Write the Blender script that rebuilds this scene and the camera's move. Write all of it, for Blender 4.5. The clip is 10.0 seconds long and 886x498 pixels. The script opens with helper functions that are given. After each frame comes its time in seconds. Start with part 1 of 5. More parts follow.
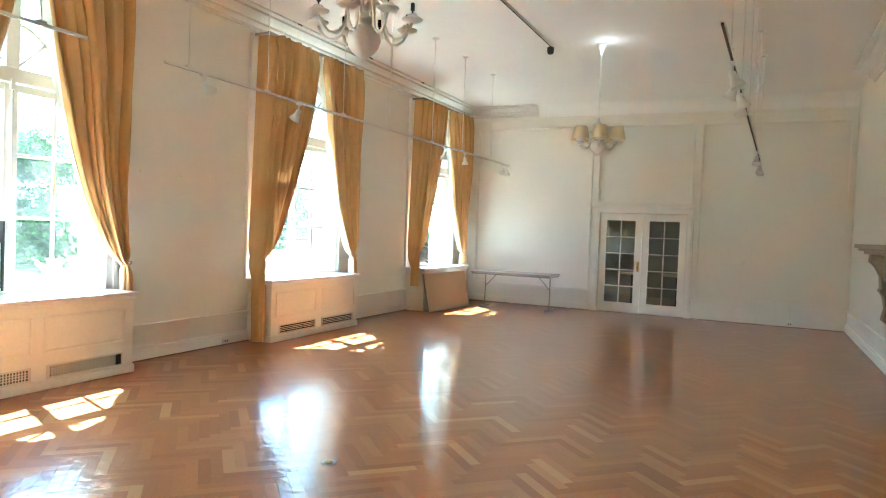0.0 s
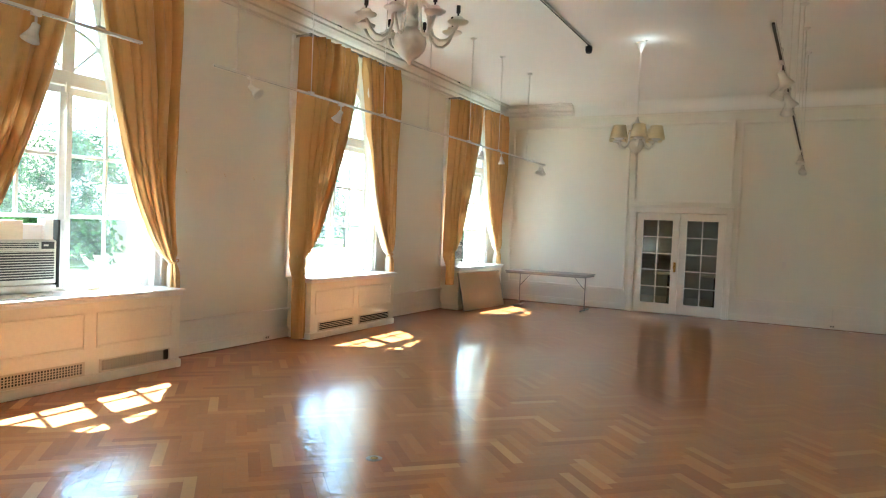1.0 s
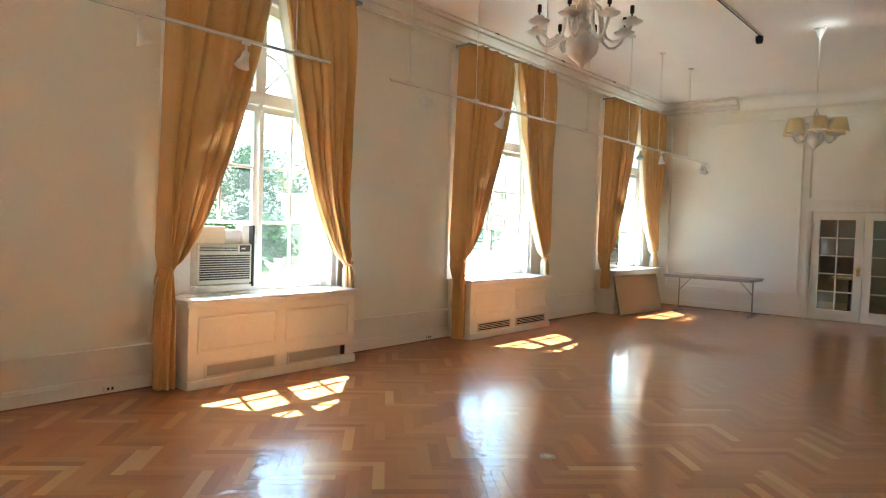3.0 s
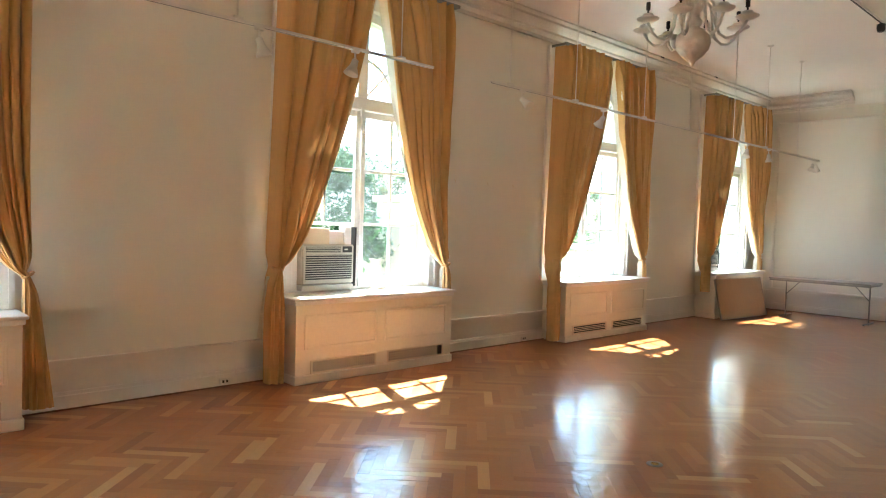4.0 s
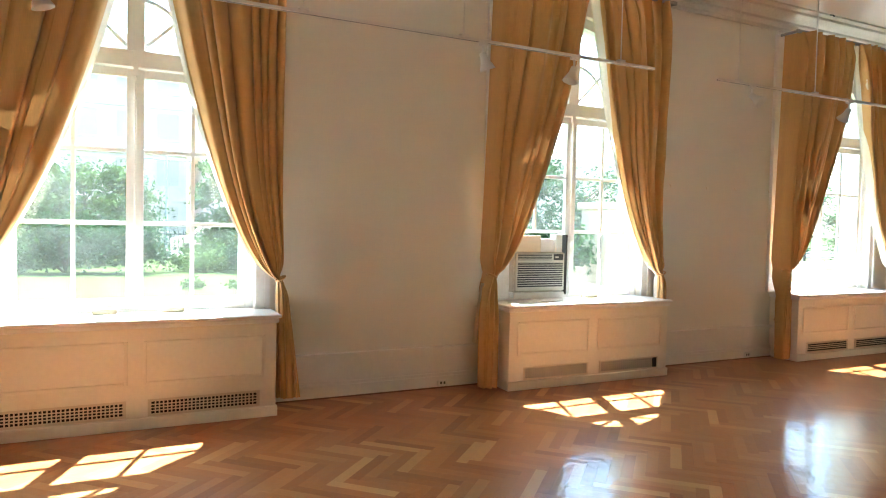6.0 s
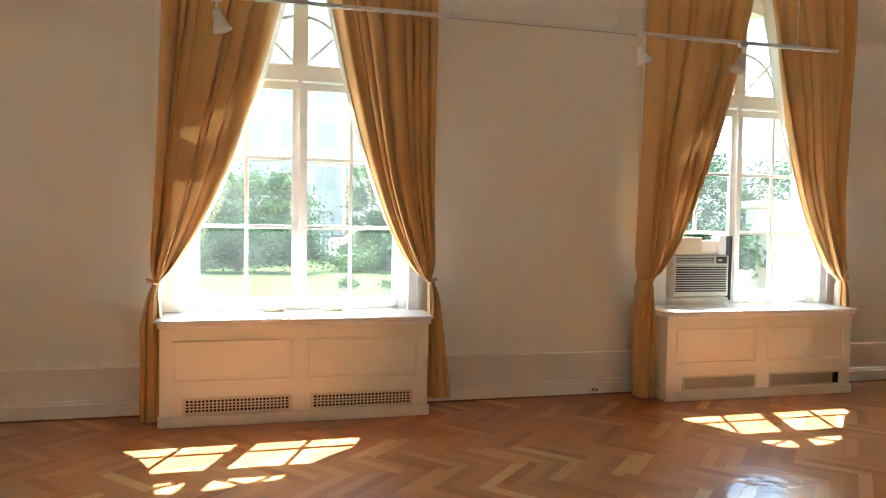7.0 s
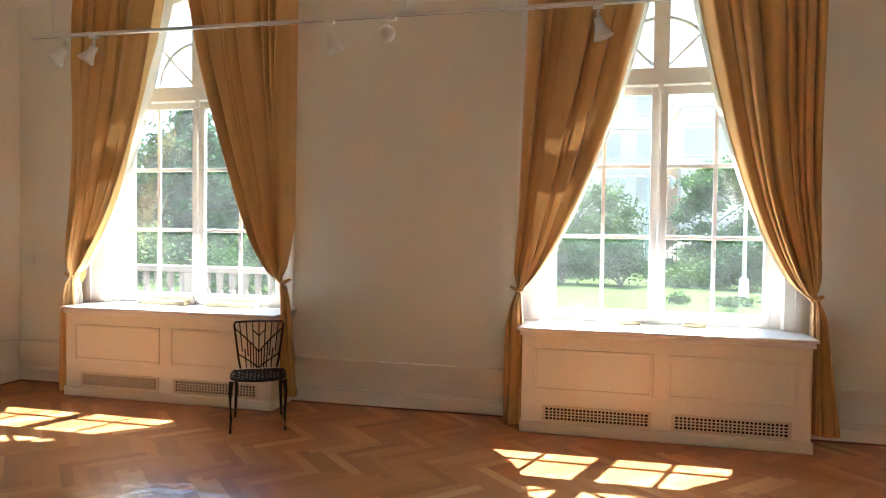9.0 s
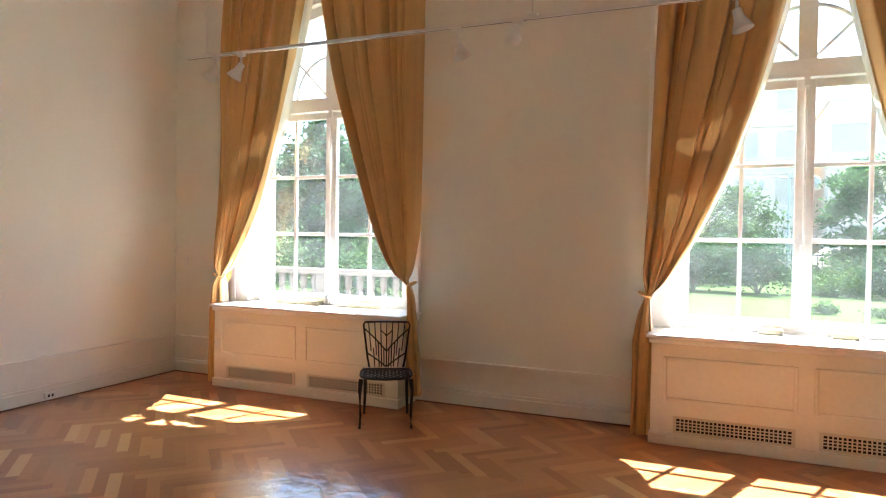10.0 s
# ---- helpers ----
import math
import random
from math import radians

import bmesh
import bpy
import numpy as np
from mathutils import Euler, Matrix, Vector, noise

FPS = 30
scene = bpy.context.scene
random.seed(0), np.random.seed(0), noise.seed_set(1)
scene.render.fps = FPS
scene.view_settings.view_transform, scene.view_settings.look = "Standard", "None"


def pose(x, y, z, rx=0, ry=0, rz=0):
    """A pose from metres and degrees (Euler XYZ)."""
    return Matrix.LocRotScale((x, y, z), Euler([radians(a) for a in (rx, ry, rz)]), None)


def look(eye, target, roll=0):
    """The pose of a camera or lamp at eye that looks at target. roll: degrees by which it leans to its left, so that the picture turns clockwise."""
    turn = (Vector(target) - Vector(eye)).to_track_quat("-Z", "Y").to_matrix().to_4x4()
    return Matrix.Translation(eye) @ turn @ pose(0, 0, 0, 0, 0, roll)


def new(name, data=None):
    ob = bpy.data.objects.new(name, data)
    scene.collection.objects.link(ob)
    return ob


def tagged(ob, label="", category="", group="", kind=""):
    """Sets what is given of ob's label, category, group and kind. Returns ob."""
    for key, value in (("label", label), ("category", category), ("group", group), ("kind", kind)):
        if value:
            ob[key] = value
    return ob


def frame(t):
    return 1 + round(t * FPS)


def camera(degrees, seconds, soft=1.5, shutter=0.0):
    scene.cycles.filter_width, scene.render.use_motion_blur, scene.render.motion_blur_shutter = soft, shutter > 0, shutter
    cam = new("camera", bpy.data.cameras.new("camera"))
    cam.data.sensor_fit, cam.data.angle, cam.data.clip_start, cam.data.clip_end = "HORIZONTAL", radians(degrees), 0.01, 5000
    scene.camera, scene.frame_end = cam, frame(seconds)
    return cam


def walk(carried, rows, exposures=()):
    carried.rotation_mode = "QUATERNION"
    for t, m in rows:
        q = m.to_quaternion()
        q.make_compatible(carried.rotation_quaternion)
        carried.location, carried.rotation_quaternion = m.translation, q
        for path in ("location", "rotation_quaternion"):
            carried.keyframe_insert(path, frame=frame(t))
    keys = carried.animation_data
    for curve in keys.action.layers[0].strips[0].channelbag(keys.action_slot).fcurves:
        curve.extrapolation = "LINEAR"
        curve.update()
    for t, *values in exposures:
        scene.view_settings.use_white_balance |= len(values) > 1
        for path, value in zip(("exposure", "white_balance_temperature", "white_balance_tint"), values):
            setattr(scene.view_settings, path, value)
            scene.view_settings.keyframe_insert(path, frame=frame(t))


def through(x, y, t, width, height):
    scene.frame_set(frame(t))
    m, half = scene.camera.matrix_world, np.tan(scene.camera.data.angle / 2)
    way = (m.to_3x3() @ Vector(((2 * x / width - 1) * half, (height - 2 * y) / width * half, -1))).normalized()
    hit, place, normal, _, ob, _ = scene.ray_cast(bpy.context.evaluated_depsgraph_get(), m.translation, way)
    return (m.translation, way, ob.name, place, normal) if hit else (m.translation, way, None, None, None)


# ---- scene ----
cam = camera(67.2, 10.0, soft=1.1)
PATH = [
    (0, (0.44, -6.137, 1.577), (2.248, -5.282, 1.518), 2.2),
    (0.5, (0.403, -6.106, 1.578), (2.192, -5.213, 1.515), 2.4),
    (1, (0.354, -6.071, 1.585), (2.121, -5.136, 1.518), 2.4),
    (1.5, (0.304, -6.034, 1.576), (2.04, -5.043, 1.508), 2.4),
    (2, (0.258, -6.001, 1.577), (1.945, -4.929, 1.505), 2.4),
    (2.5, (0.204, -5.972, 1.566), (1.822, -4.799, 1.495), 2.2),
    (2.7, (0.18, -5.971, 1.562), (1.763, -4.75, 1.492), 2.0),
    (4, (0.031, -5.891, 1.574), (1.383, -4.42, 1.496), 1.8),
    (4.5, (-0.007, -5.876, 1.566), (1.246, -4.319, 1.492), 1.6),
    (5, (-0.046, -5.859, 1.565), (1.097, -4.219, 1.494), 1.5),
    (5.2, (-0.055, -5.848, 1.555), (1.037, -4.174, 1.486), 1.5),
    (6.5, (-0.139, -5.768, 1.583), (0.562, -3.896, 1.506), 1.1),
    (7, (-0.135, -5.737, 1.582), (0.332, -3.794, 1.505), 0.9),
    (7.5, (-0.16, -5.693, 1.565), (0.036, -3.703, 1.498), 0.8),
    (8, (-0.322, -5.611, 1.555), (-0.344, -3.612, 1.494), 0.7),
    (8.5, (-0.463, -5.608, 1.55), (-0.688, -3.622, 1.494), 0.8),
    (9, (-0.485, -5.6, 1.553), (-0.933, -3.651, 1.501), 0.8),
    (9.5, (-0.497, -5.607, 1.551), (-1.137, -3.713, 1.504), 0.7),
    (10, (-0.508, -5.624, 1.544), (-1.298, -3.787, 1.501), 0.8),
]
walk(cam, [(t, look(eye, target, roll)) for t, eye, target, roll in PATH], [(0, 4.28, 5100, -7), (0.5, 4.0, 5250, -6), (1.2, 3.9, 5400, -5), (2.5, 3.78, 5650, -1), (4, 3.64, 5780, 0), (5, 3.62, 5800, 0), (7, 3.44, 5920, 3), (8, 3.28, 6100, 7), (9, 3.25, 5950, 7), (10, 3.34, 5880, 8)])

# ---- light ----
scene.cycles.diffuse_bounces = 10

world = bpy.data.worlds.new("world")
scene.world = world
world.use_nodes = True
_nt = world.node_tree
_sky = _nt.nodes.new("ShaderNodeTexSky")
_sky.sky_type = "NISHITA"
_sky.sun_disc = False
_sky.sun_elevation = radians(60)
_sky.sun_rotation = radians(21)
_sky.dust_density = 1.0
_bg = _nt.nodes["Background"]
_bg.inputs["Strength"].default_value = 0.125
_nt.links.new(_sky.outputs[0], _bg.inputs[0])

sun = new("sun", bpy.data.lights.new("sun", "SUN"))
sun.data.energy = 5.0
sun.data.angle = radians(0.53)
sun.data.color = (1.0, 0.965, 0.91)
sun.matrix_world = look((0.205 * 20, 0.553 * 20, 20), (0, 0, 0))


# ---- materials ----
def mat(name, base, rough=0.6, metal=0.0, var=0.12, scale=3.0, fine=40.0, bump=0.1, coat=0.0, spec=0.5, island=0.0, objvar=0.0, stretch=(1, 1, 1)):
    """Principled surface with variation at two scales and a fine bump."""
    m = bpy.data.materials.new(name)
    m.use_nodes = True
    nt = m.node_tree
    b = nt.nodes["Principled BSDF"]
    b.inputs["Roughness"].default_value = rough
    b.inputs["Metallic"].default_value = metal
    b.inputs["Coat Weight"].default_value = coat
    b.inputs["Specular IOR Level"].default_value = spec
    geo = nt.nodes.new("ShaderNodeNewGeometry")
    mp = nt.nodes.new("ShaderNodeMapping")
    mp.inputs["Scale"].default_value = stretch
    nt.links.new(geo.outputs["Position"], mp.inputs[0])
    n1 = nt.nodes.new("ShaderNodeTexNoise")
    n1.inputs["Scale"].default_value = scale
    n1.inputs["Detail"].default_value = 5
    n2 = nt.nodes.new("ShaderNodeTexNoise")
    n2.inputs["Scale"].default_value = fine
    n2.inputs["Detail"].default_value = 3
    nt.links.new(mp.outputs[0], n1.inputs["Vector"])
    nt.links.new(mp.outputs[0], n2.inputs["Vector"])
    add = nt.nodes.new("ShaderNodeMath")
    add.operation = "MULTIPLY_ADD"
    add.inputs[1].default_value = 0.5
    nt.links.new(n2.outputs[0], add.inputs[0])
    half = nt.nodes.new("ShaderNodeMath")
    half.operation = "MULTIPLY"
    half.inputs[1].default_value = 0.5
    nt.links.new(n1.outputs[0], half.inputs[0])
    nt.links.new(half.outputs[0], add.inputs[2])
    val = add.outputs[0]
    if island or objvar:
        src = geo.outputs["Random Per Island"]
        if objvar:
            src = nt.nodes.new("ShaderNodeObjectInfo").outputs["Random"]
        mm = nt.nodes.new("ShaderNodeMath")
        mm.operation = "MULTIPLY_ADD"
        nt.links.new(src, mm.inputs[0])
        mm.inputs[1].default_value = island or objvar
        nt.links.new(val, mm.inputs[2])
        m2 = nt.nodes.new("ShaderNodeMath")
        m2.operation = "SUBTRACT"
        nt.links.new(mm.outputs[0], m2.inputs[0])
        m2.inputs[1].default_value = (island or objvar) * 0.5
        val = m2.outputs[0]
    ramp = nt.nodes.new("ShaderNodeValToRGB")
    lo = [max(0, c * (1 - var)) for c in base]
    hi = [min(1, c * (1 + var)) for c in base]
    ramp.color_ramp.elements[0].position, ramp.color_ramp.elements[1].position = 0.25, 0.75
    ramp.color_ramp.elements[0].color = (*lo, 1)
    ramp.color_ramp.elements[1].color = (*hi, 1)
    nt.links.new(val, ramp.inputs[0])
    nt.links.new(ramp.outputs[0], b.inputs["Base Color"])
    if bump:
        bp = nt.nodes.new("ShaderNodeBump")
        bp.inputs["Strength"].default_value = bump
        bp.inputs["Distance"].default_value = 0.01
        nt.links.new(n2.outputs[0], bp.inputs["Height"])
        nt.links.new(bp.outputs[0], b.inputs["Normal"])
    return m


WALL = mat("wall_paint", (0.84, 0.815, 0.73), 0.55, var=0.03, scale=0.8, fine=60, bump=0.06)
WALLPANEL = mat("wall_paint_trim", (0.86, 0.825, 0.75), 0.4, var=0.03, scale=2, fine=50, bump=0.05)
DARK_BROWN = mat("dark_brown_wood", (0.20, 0.09, 0.04), 0.35, var=0.3, scale=4)
CEIL = mat("ceiling_paint", (0.88, 0.86, 0.82), 0.7, var=0.03, scale=0.7, fine=60, bump=0.05)
TRIM = mat("trim_paint", (0.86, 0.83, 0.77), 0.35, var=0.04, scale=4, fine=35, bump=0.06)
FRAME = mat("window_paint", (0.87, 0.865, 0.85), 0.35, var=0.05, scale=6, fine=30, bump=0.08)
CORNICE = mat("cornice_paint", (0.76, 0.73, 0.67), 0.6, var=0.10, scale=1.5, fine=30, bump=0.06)
COVER = mat("cover_paint", (0.89, 0.84, 0.73), 0.38, var=0.05, scale=3, fine=30, bump=0.06)
DARK = mat("dark_gap", (0.02, 0.018, 0.015), 0.8, var=0.2)
GRILLE = mat("grille_paint", (0.74, 0.66, 0.52), 0.4, var=0.06, scale=8)
WHITE_METAL = mat("white_enamel", (0.8, 0.78, 0.73), 0.3, var=0.03, scale=10)
GREY_METAL = mat("grey_metal", (0.35, 0.34, 0.32), 0.4, 0.7, var=0.1)
BLACK_METAL = mat("black_metal", (0.03, 0.03, 0.033), 0.45, 0.5, var=0.3, scale=20)
BRASS = mat("brass", (0.75, 0.55, 0.2), 0.25, 1.0, var=0.1)
ACP = mat("appliance_plastic", (0.62, 0.58, 0.50), 0.45, var=0.05, scale=5)
ACD = mat("appliance_slot", (0.035, 0.032, 0.028), 0.6, var=0.1)
STONE = mat("pale_limestone", (0.36, 0.30, 0.235), 0.8, var=0.15, scale=3, fine=25, bump=0.4)
BALUSTER_STONE = mat("weathered_pink_stone", (0.215, 0.160, 0.128), 0.85, var=0.2, scale=3, fine=25, bump=0.4)
MANTEL = mat("mantel_stone", (0.42, 0.36, 0.28), 0.7, var=0.25, scale=5, fine=30, bump=0.5)
LAWN = mat("lawn", (0.056, 0.080, 0.024), 0.95, var=0.35, scale=0.6, fine=9, bump=0.6, spec=0.03)
BARK = mat("bark", (0.09, 0.07, 0.05), 0.9, var=0.3, scale=4, fine=20, bump=0.8)
ASPHALT = mat("asphalt", (0.12, 0.12, 0.12), 0.9, var=0.2, scale=1, fine=30, bump=0.3)
BLOCK_WOOD = mat("cream_painted_block", (0.44, 0.38, 0.25), 0.6, var=0.1, scale=8)
PALE_WOOD = mat("pale_wood", (0.72, 0.62, 0.45), 0.5, var=0.08, scale=6, stretch=(1, 6, 6))
TABLETOP = mat("grey_laminate", (0.36, 0.35, 0.33), 0.3, var=0.08, scale=5, fine=60)
BOARD = mat("tan_board", (0.33, 0.275, 0.185), 0.35, var=0.06, scale=3, fine=20)
FACADE = mat("pale_facade", (0.64, 0.54, 0.43), 0.8, var=0.08, scale=0.3, fine=4)
FACADE_B = mat("grey_facade", (0.60, 0.50, 0.40), 0.7, var=0.08, scale=0.3, fine=4)
BUILDING_GLASS = mat("building_glass", (0.47, 0.39, 0.31), 0.55, var=0.2, spec=0.2)
CAR_PAINT = mat("car_paint", (0.06, 0.08, 0.12), 0.25, 0.3, var=0.1, coat=0.6)
RUBBER = mat("rubber", (0.03, 0.03, 0.03), 0.8)


def leaf_material(name, base):
    m = mat(name, base, 0.8, var=0.5, scale=0.8, fine=6, bump=0, island=0.6, spec=0.08)
    nt = m.node_tree
    b = nt.nodes["Principled BSDF"]
    tr = nt.nodes.new("ShaderNodeBsdfTranslucent")
    mx = nt.nodes.new("ShaderNodeMixShader")
    mx.inputs[0].default_value = 0.22
    src = b.inputs["Base Color"].links[0].from_socket
    nt.links.new(src, tr.inputs[0])
    nt.links.new(b.outputs[0], mx.inputs[1])
    nt.links.new(tr.outputs[0], mx.inputs[2])
    nt.links.new(mx.outputs[0], nt.nodes["Material Output"].inputs[0])
    return m


LEAF_A = leaf_material("leaf_green", (0.052, 0.105, 0.024))
LEAF_B = leaf_material("leaf_dark", (0.030, 0.070, 0.022))
LEAF_C = leaf_material("leaf_light", (0.082, 0.125, 0.038))


def cloth_material(name, base, through=0.4):
    m = mat(name, base, 0.75, var=0.16, scale=3.5, fine=120, bump=0.15, stretch=(3, 3, 0.12), spec=0.2)
    nt = m.node_tree
    b = nt.nodes["Principled BSDF"]
    b.inputs["Sheen Weight"].default_value = 0.25
    tr = nt.nodes.new("ShaderNodeBsdfTranslucent")
    mx = nt.nodes.new("ShaderNodeMixShader")
    mx.inputs[0].default_value = through
    nt.links.new(b.inputs["Base Color"].links[0].from_socket, tr.inputs[0])
    nt.links.new(b.outputs[0], mx.inputs[1])
    nt.links.new(tr.outputs[0], mx.inputs[2])
    nt.links.new(mx.outputs[0], nt.nodes["Material Output"].inputs[0])
    return m


CURTAIN = cloth_material("gold_curtain", (0.64, 0.380, 0.142), 0.030)
LINING = cloth_material("cream_lining", (0.80, 0.74, 0.62), 0.3)
SHADE = cloth_material("cream_shade", (0.90, 0.78, 0.56), 0.45)


def pane_material():
    """Clear window glass: straight through, a faint mirror gloss, and a thin white film put in for the haze of glare.
    """
    m = bpy.data.materials.new("window_glass")
    m.use_nodes = True
    nt = m.node_tree
    nt.nodes.remove(nt.nodes["Principled BSDF"])
    tr = nt.nodes.new("ShaderNodeBsdfTransparent")
    tr.inputs[0].default_value = (0.93, 0.97, 0.95, 1)
    gl = nt.nodes.new("ShaderNodeBsdfGlossy")
    gl.inputs["Roughness"].default_value = 0.01
    mx = nt.nodes.new("ShaderNodeMixShader")
    mx.inputs[0].default_value = 0.05
    nt.links.new(tr.outputs[0], mx.inputs[1])
    nt.links.new(gl.outputs[0], mx.inputs[2])
    du = nt.nodes.new("ShaderNodeBsdfTranslucent")
    du.inputs[0].default_value = (0.85, 0.87, 0.85, 1)
    nz = nt.nodes.new("ShaderNodeTexNoise")
    nz.inputs["Scale"].default_value = 5
    geo = nt.nodes.new("ShaderNodeNewGeometry")
    nt.links.new(geo.outputs["Position"], nz.inputs["Vector"])
    k = nt.nodes.new("ShaderNodeMath")
    k.operation = "MULTIPLY"
    k.inputs[1].default_value = 0.03
    nt.links.new(nz.outputs[0], k.inputs[0])
    m2 = nt.nodes.new("ShaderNodeMixShader")
    nt.links.new(k.outputs[0], m2.inputs[0])
    nt.links.new(mx.outputs[0], m2.inputs[1])
    nt.links.new(du.outputs[0], m2.inputs[2])
    nt.links.new(m2.outputs[0], nt.nodes["Material Output"].inputs[0])
    return m


GLASS = pane_material()


def floor_material(name, from_object):
    """Varnished oak strips, each of its own tone, glossy with faint waves."""
    m = bpy.data.materials.new(name)
    m.use_nodes = True
    nt = m.node_tree
    b = nt.nodes["Principled BSDF"]
    geo = nt.nodes.new("ShaderNodeNewGeometry")
    if from_object:
        rnd = nt.nodes.new("ShaderNodeObjectInfo").outputs["Random"]
    else:
        rnd = geo.outputs["Random Per Island"]
    ramp = nt.nodes.new("ShaderNodeValToRGB")
    cr = ramp.color_ramp
    cr.elements[0].position, cr.elements[0].color = 0.0, (0.34, 0.138, 0.050, 1)
    cr.elements[1].position, cr.elements[1].color = 1.0, (0.66, 0.40, 0.18, 1)
    e = cr.elements.new(0.9)
    e.color = (0.54, 0.275, 0.108, 1)
    e = cr.elements.new(0.3)
    e.color = (0.43, 0.190, 0.068, 1)
    e = cr.elements.new(0.75)
    e.color = (0.475, 0.220, 0.082, 1)
    nt.links.new(rnd, ramp.inputs[0])
    grain = nt.nodes.new("ShaderNodeTexNoise")
    grain.inputs["Scale"].default_value = 30
    grain.inputs["Detail"].default_value = 6
    grain.inputs["Distortion"].default_value = 1.5
    nt.links.new(geo.outputs["Position"], grain.inputs["Vector"])
    big = nt.nodes.new("ShaderNodeTexNoise")
    big.inputs["Scale"].default_value = 0.7
    big.inputs["Detail"].default_value = 4
    nt.links.new(geo.outputs["Position"], big.inputs["Vector"])
    mul = nt.nodes.new("ShaderNodeMix")
    mul.data_type = "RGBA"
    mul.blend_type = "MULTIPLY"
    mul.inputs[0].default_value = 1.0
    mr = nt.nodes.new("ShaderNodeMapRange")
    mr.inputs[3].default_value, mr.inputs[4].default_value = 0.9, 1.1
    nt.links.new(grain.outputs[0], mr.inputs[0])
    # tones blend towards one darker brown at the far end of the room
    sf = nt.nodes.new("ShaderNodeSeparateXYZ")
    nt.links.new(geo.outputs["Position"], sf.inputs[0])
    even = nt.nodes.new("ShaderNodeMapRange")
    even.inputs[1].default_value, even.inputs[2].default_value = 3.5, 7.5
    even.inputs[3].default_value, even.inputs[4].default_value = 0.0, 0.85
    nt.links.new(sf.outputs[0], even.inputs[0])
    far_tone = nt.nodes.new("ShaderNodeMix")
    far_tone.data_type = "RGBA"
    far_tone.inputs[7].default_value = (0.375, 0.160, 0.055, 1)
    nt.links.new(even.outputs[0], far_tone.inputs[0])
    nt.links.new(ramp.outputs[0], far_tone.inputs[6])
    nt.links.new(far_tone.outputs[2], mul.inputs[6])
    nt.links.new(mr.outputs[0], mul.inputs[7])
    # shade towards the window wall painted as redder, darker tone with a ragged edge
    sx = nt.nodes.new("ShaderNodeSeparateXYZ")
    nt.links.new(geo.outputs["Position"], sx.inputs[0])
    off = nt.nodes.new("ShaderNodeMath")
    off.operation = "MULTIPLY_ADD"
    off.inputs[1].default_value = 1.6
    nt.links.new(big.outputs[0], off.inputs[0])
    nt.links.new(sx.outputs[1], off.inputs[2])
    wall_shade = nt.nodes.new("ShaderNodeMapRange")
    wall_shade.inputs[1].default_value, wall_shade.inputs[2].default_value = -0.7, 0.25
    wall_shade.inputs[3].default_value, wall_shade.inputs[4].default_value = 0.0, 0.75
    nt.links.new(off.outputs[0], wall_shade.inputs[0])
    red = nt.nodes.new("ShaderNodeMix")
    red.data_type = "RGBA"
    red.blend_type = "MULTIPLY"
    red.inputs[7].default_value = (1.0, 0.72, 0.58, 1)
    nt.links.new(wall_shade.outputs[0], red.inputs[0])
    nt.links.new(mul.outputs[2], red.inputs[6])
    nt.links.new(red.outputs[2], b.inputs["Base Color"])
    rr = nt.nodes.new("ShaderNodeMapRange")
    rr.inputs[3].default_value, rr.inputs[4].default_value = 0.28, 0.34
    nt.links.new(big.outputs[0], rr.inputs[0])
    nt.links.new(rr.outputs[0], b.inputs["Roughness"])
    b.inputs["Specular IOR Level"].default_value = 0.14
    b.inputs["Coat Weight"].default_value = 0.8
    b.inputs["Coat Roughness"].default_value = 0.07
    wave = nt.nodes.new("ShaderNodeTexNoise")
    wave.inputs["Scale"].default_value = 13
    wave.inputs["Detail"].default_value = 3
    nt.links.new(geo.outputs["Position"], wave.inputs["Vector"])
    bp = nt.nodes.new("ShaderNodeBump")
    bp.inputs["Distance"].default_value = 0.02
    # the varnish is flatter at the little-used end of the room
    sep = nt.nodes.new("ShaderNodeSeparateXYZ")
    nt.links.new(geo.outputs["Position"], sep.inputs[0])
    flat = nt.nodes.new("ShaderNodeMapRange")
    flat.inputs[1].default_value, flat.inputs[2].default_value = 3.5, 9.0
    flat.inputs[3].default_value, flat.inputs[4].default_value = 0.18, 0.03
    nt.links.new(sep.outputs[0], flat.inputs[0])
    nt.links.new(flat.outputs[0], bp.inputs["Strength"])
    nt.links.new(wave.outputs[0], bp.inputs["Height"])
    nt.links.new(bp.outputs[0], b.inputs["Coat Normal"])
    nt.links.new(bp.outputs[0], b.inputs["Normal"])
    return m


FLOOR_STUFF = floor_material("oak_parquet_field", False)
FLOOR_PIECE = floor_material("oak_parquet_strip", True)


# ---- mesh helpers ----
def box(bm, x0, x1, y0, y1, z0, z1, bevel=0.0):
    v = [bm.verts.new(p) for p in ((x0, y0, z0), (x1, y0, z0), (x1, y1, z0), (x0, y1, z0), (x0, y0, z1), (x1, y0, z1), (x1, y1, z1), (x0, y1, z1))]
    fs = [bm.faces.new([v[i] for i in f]) for f in ((0, 3, 2, 1), (4, 5, 6, 7), (0, 1, 5, 4), (1, 2, 6, 5), (2, 3, 7, 6), (3, 0, 4, 7))]
    if bevel:
        es = list({e for f in fs for e in f.edges})
        bmesh.ops.bevel(bm, geom=es, offset=bevel, segments=2, affect="EDGES", profile=0.5)
    return v


def boxed(*dims, bevel=0.0):
    bm = bmesh.new()
    box(bm, *dims, bevel=bevel)
    return bm


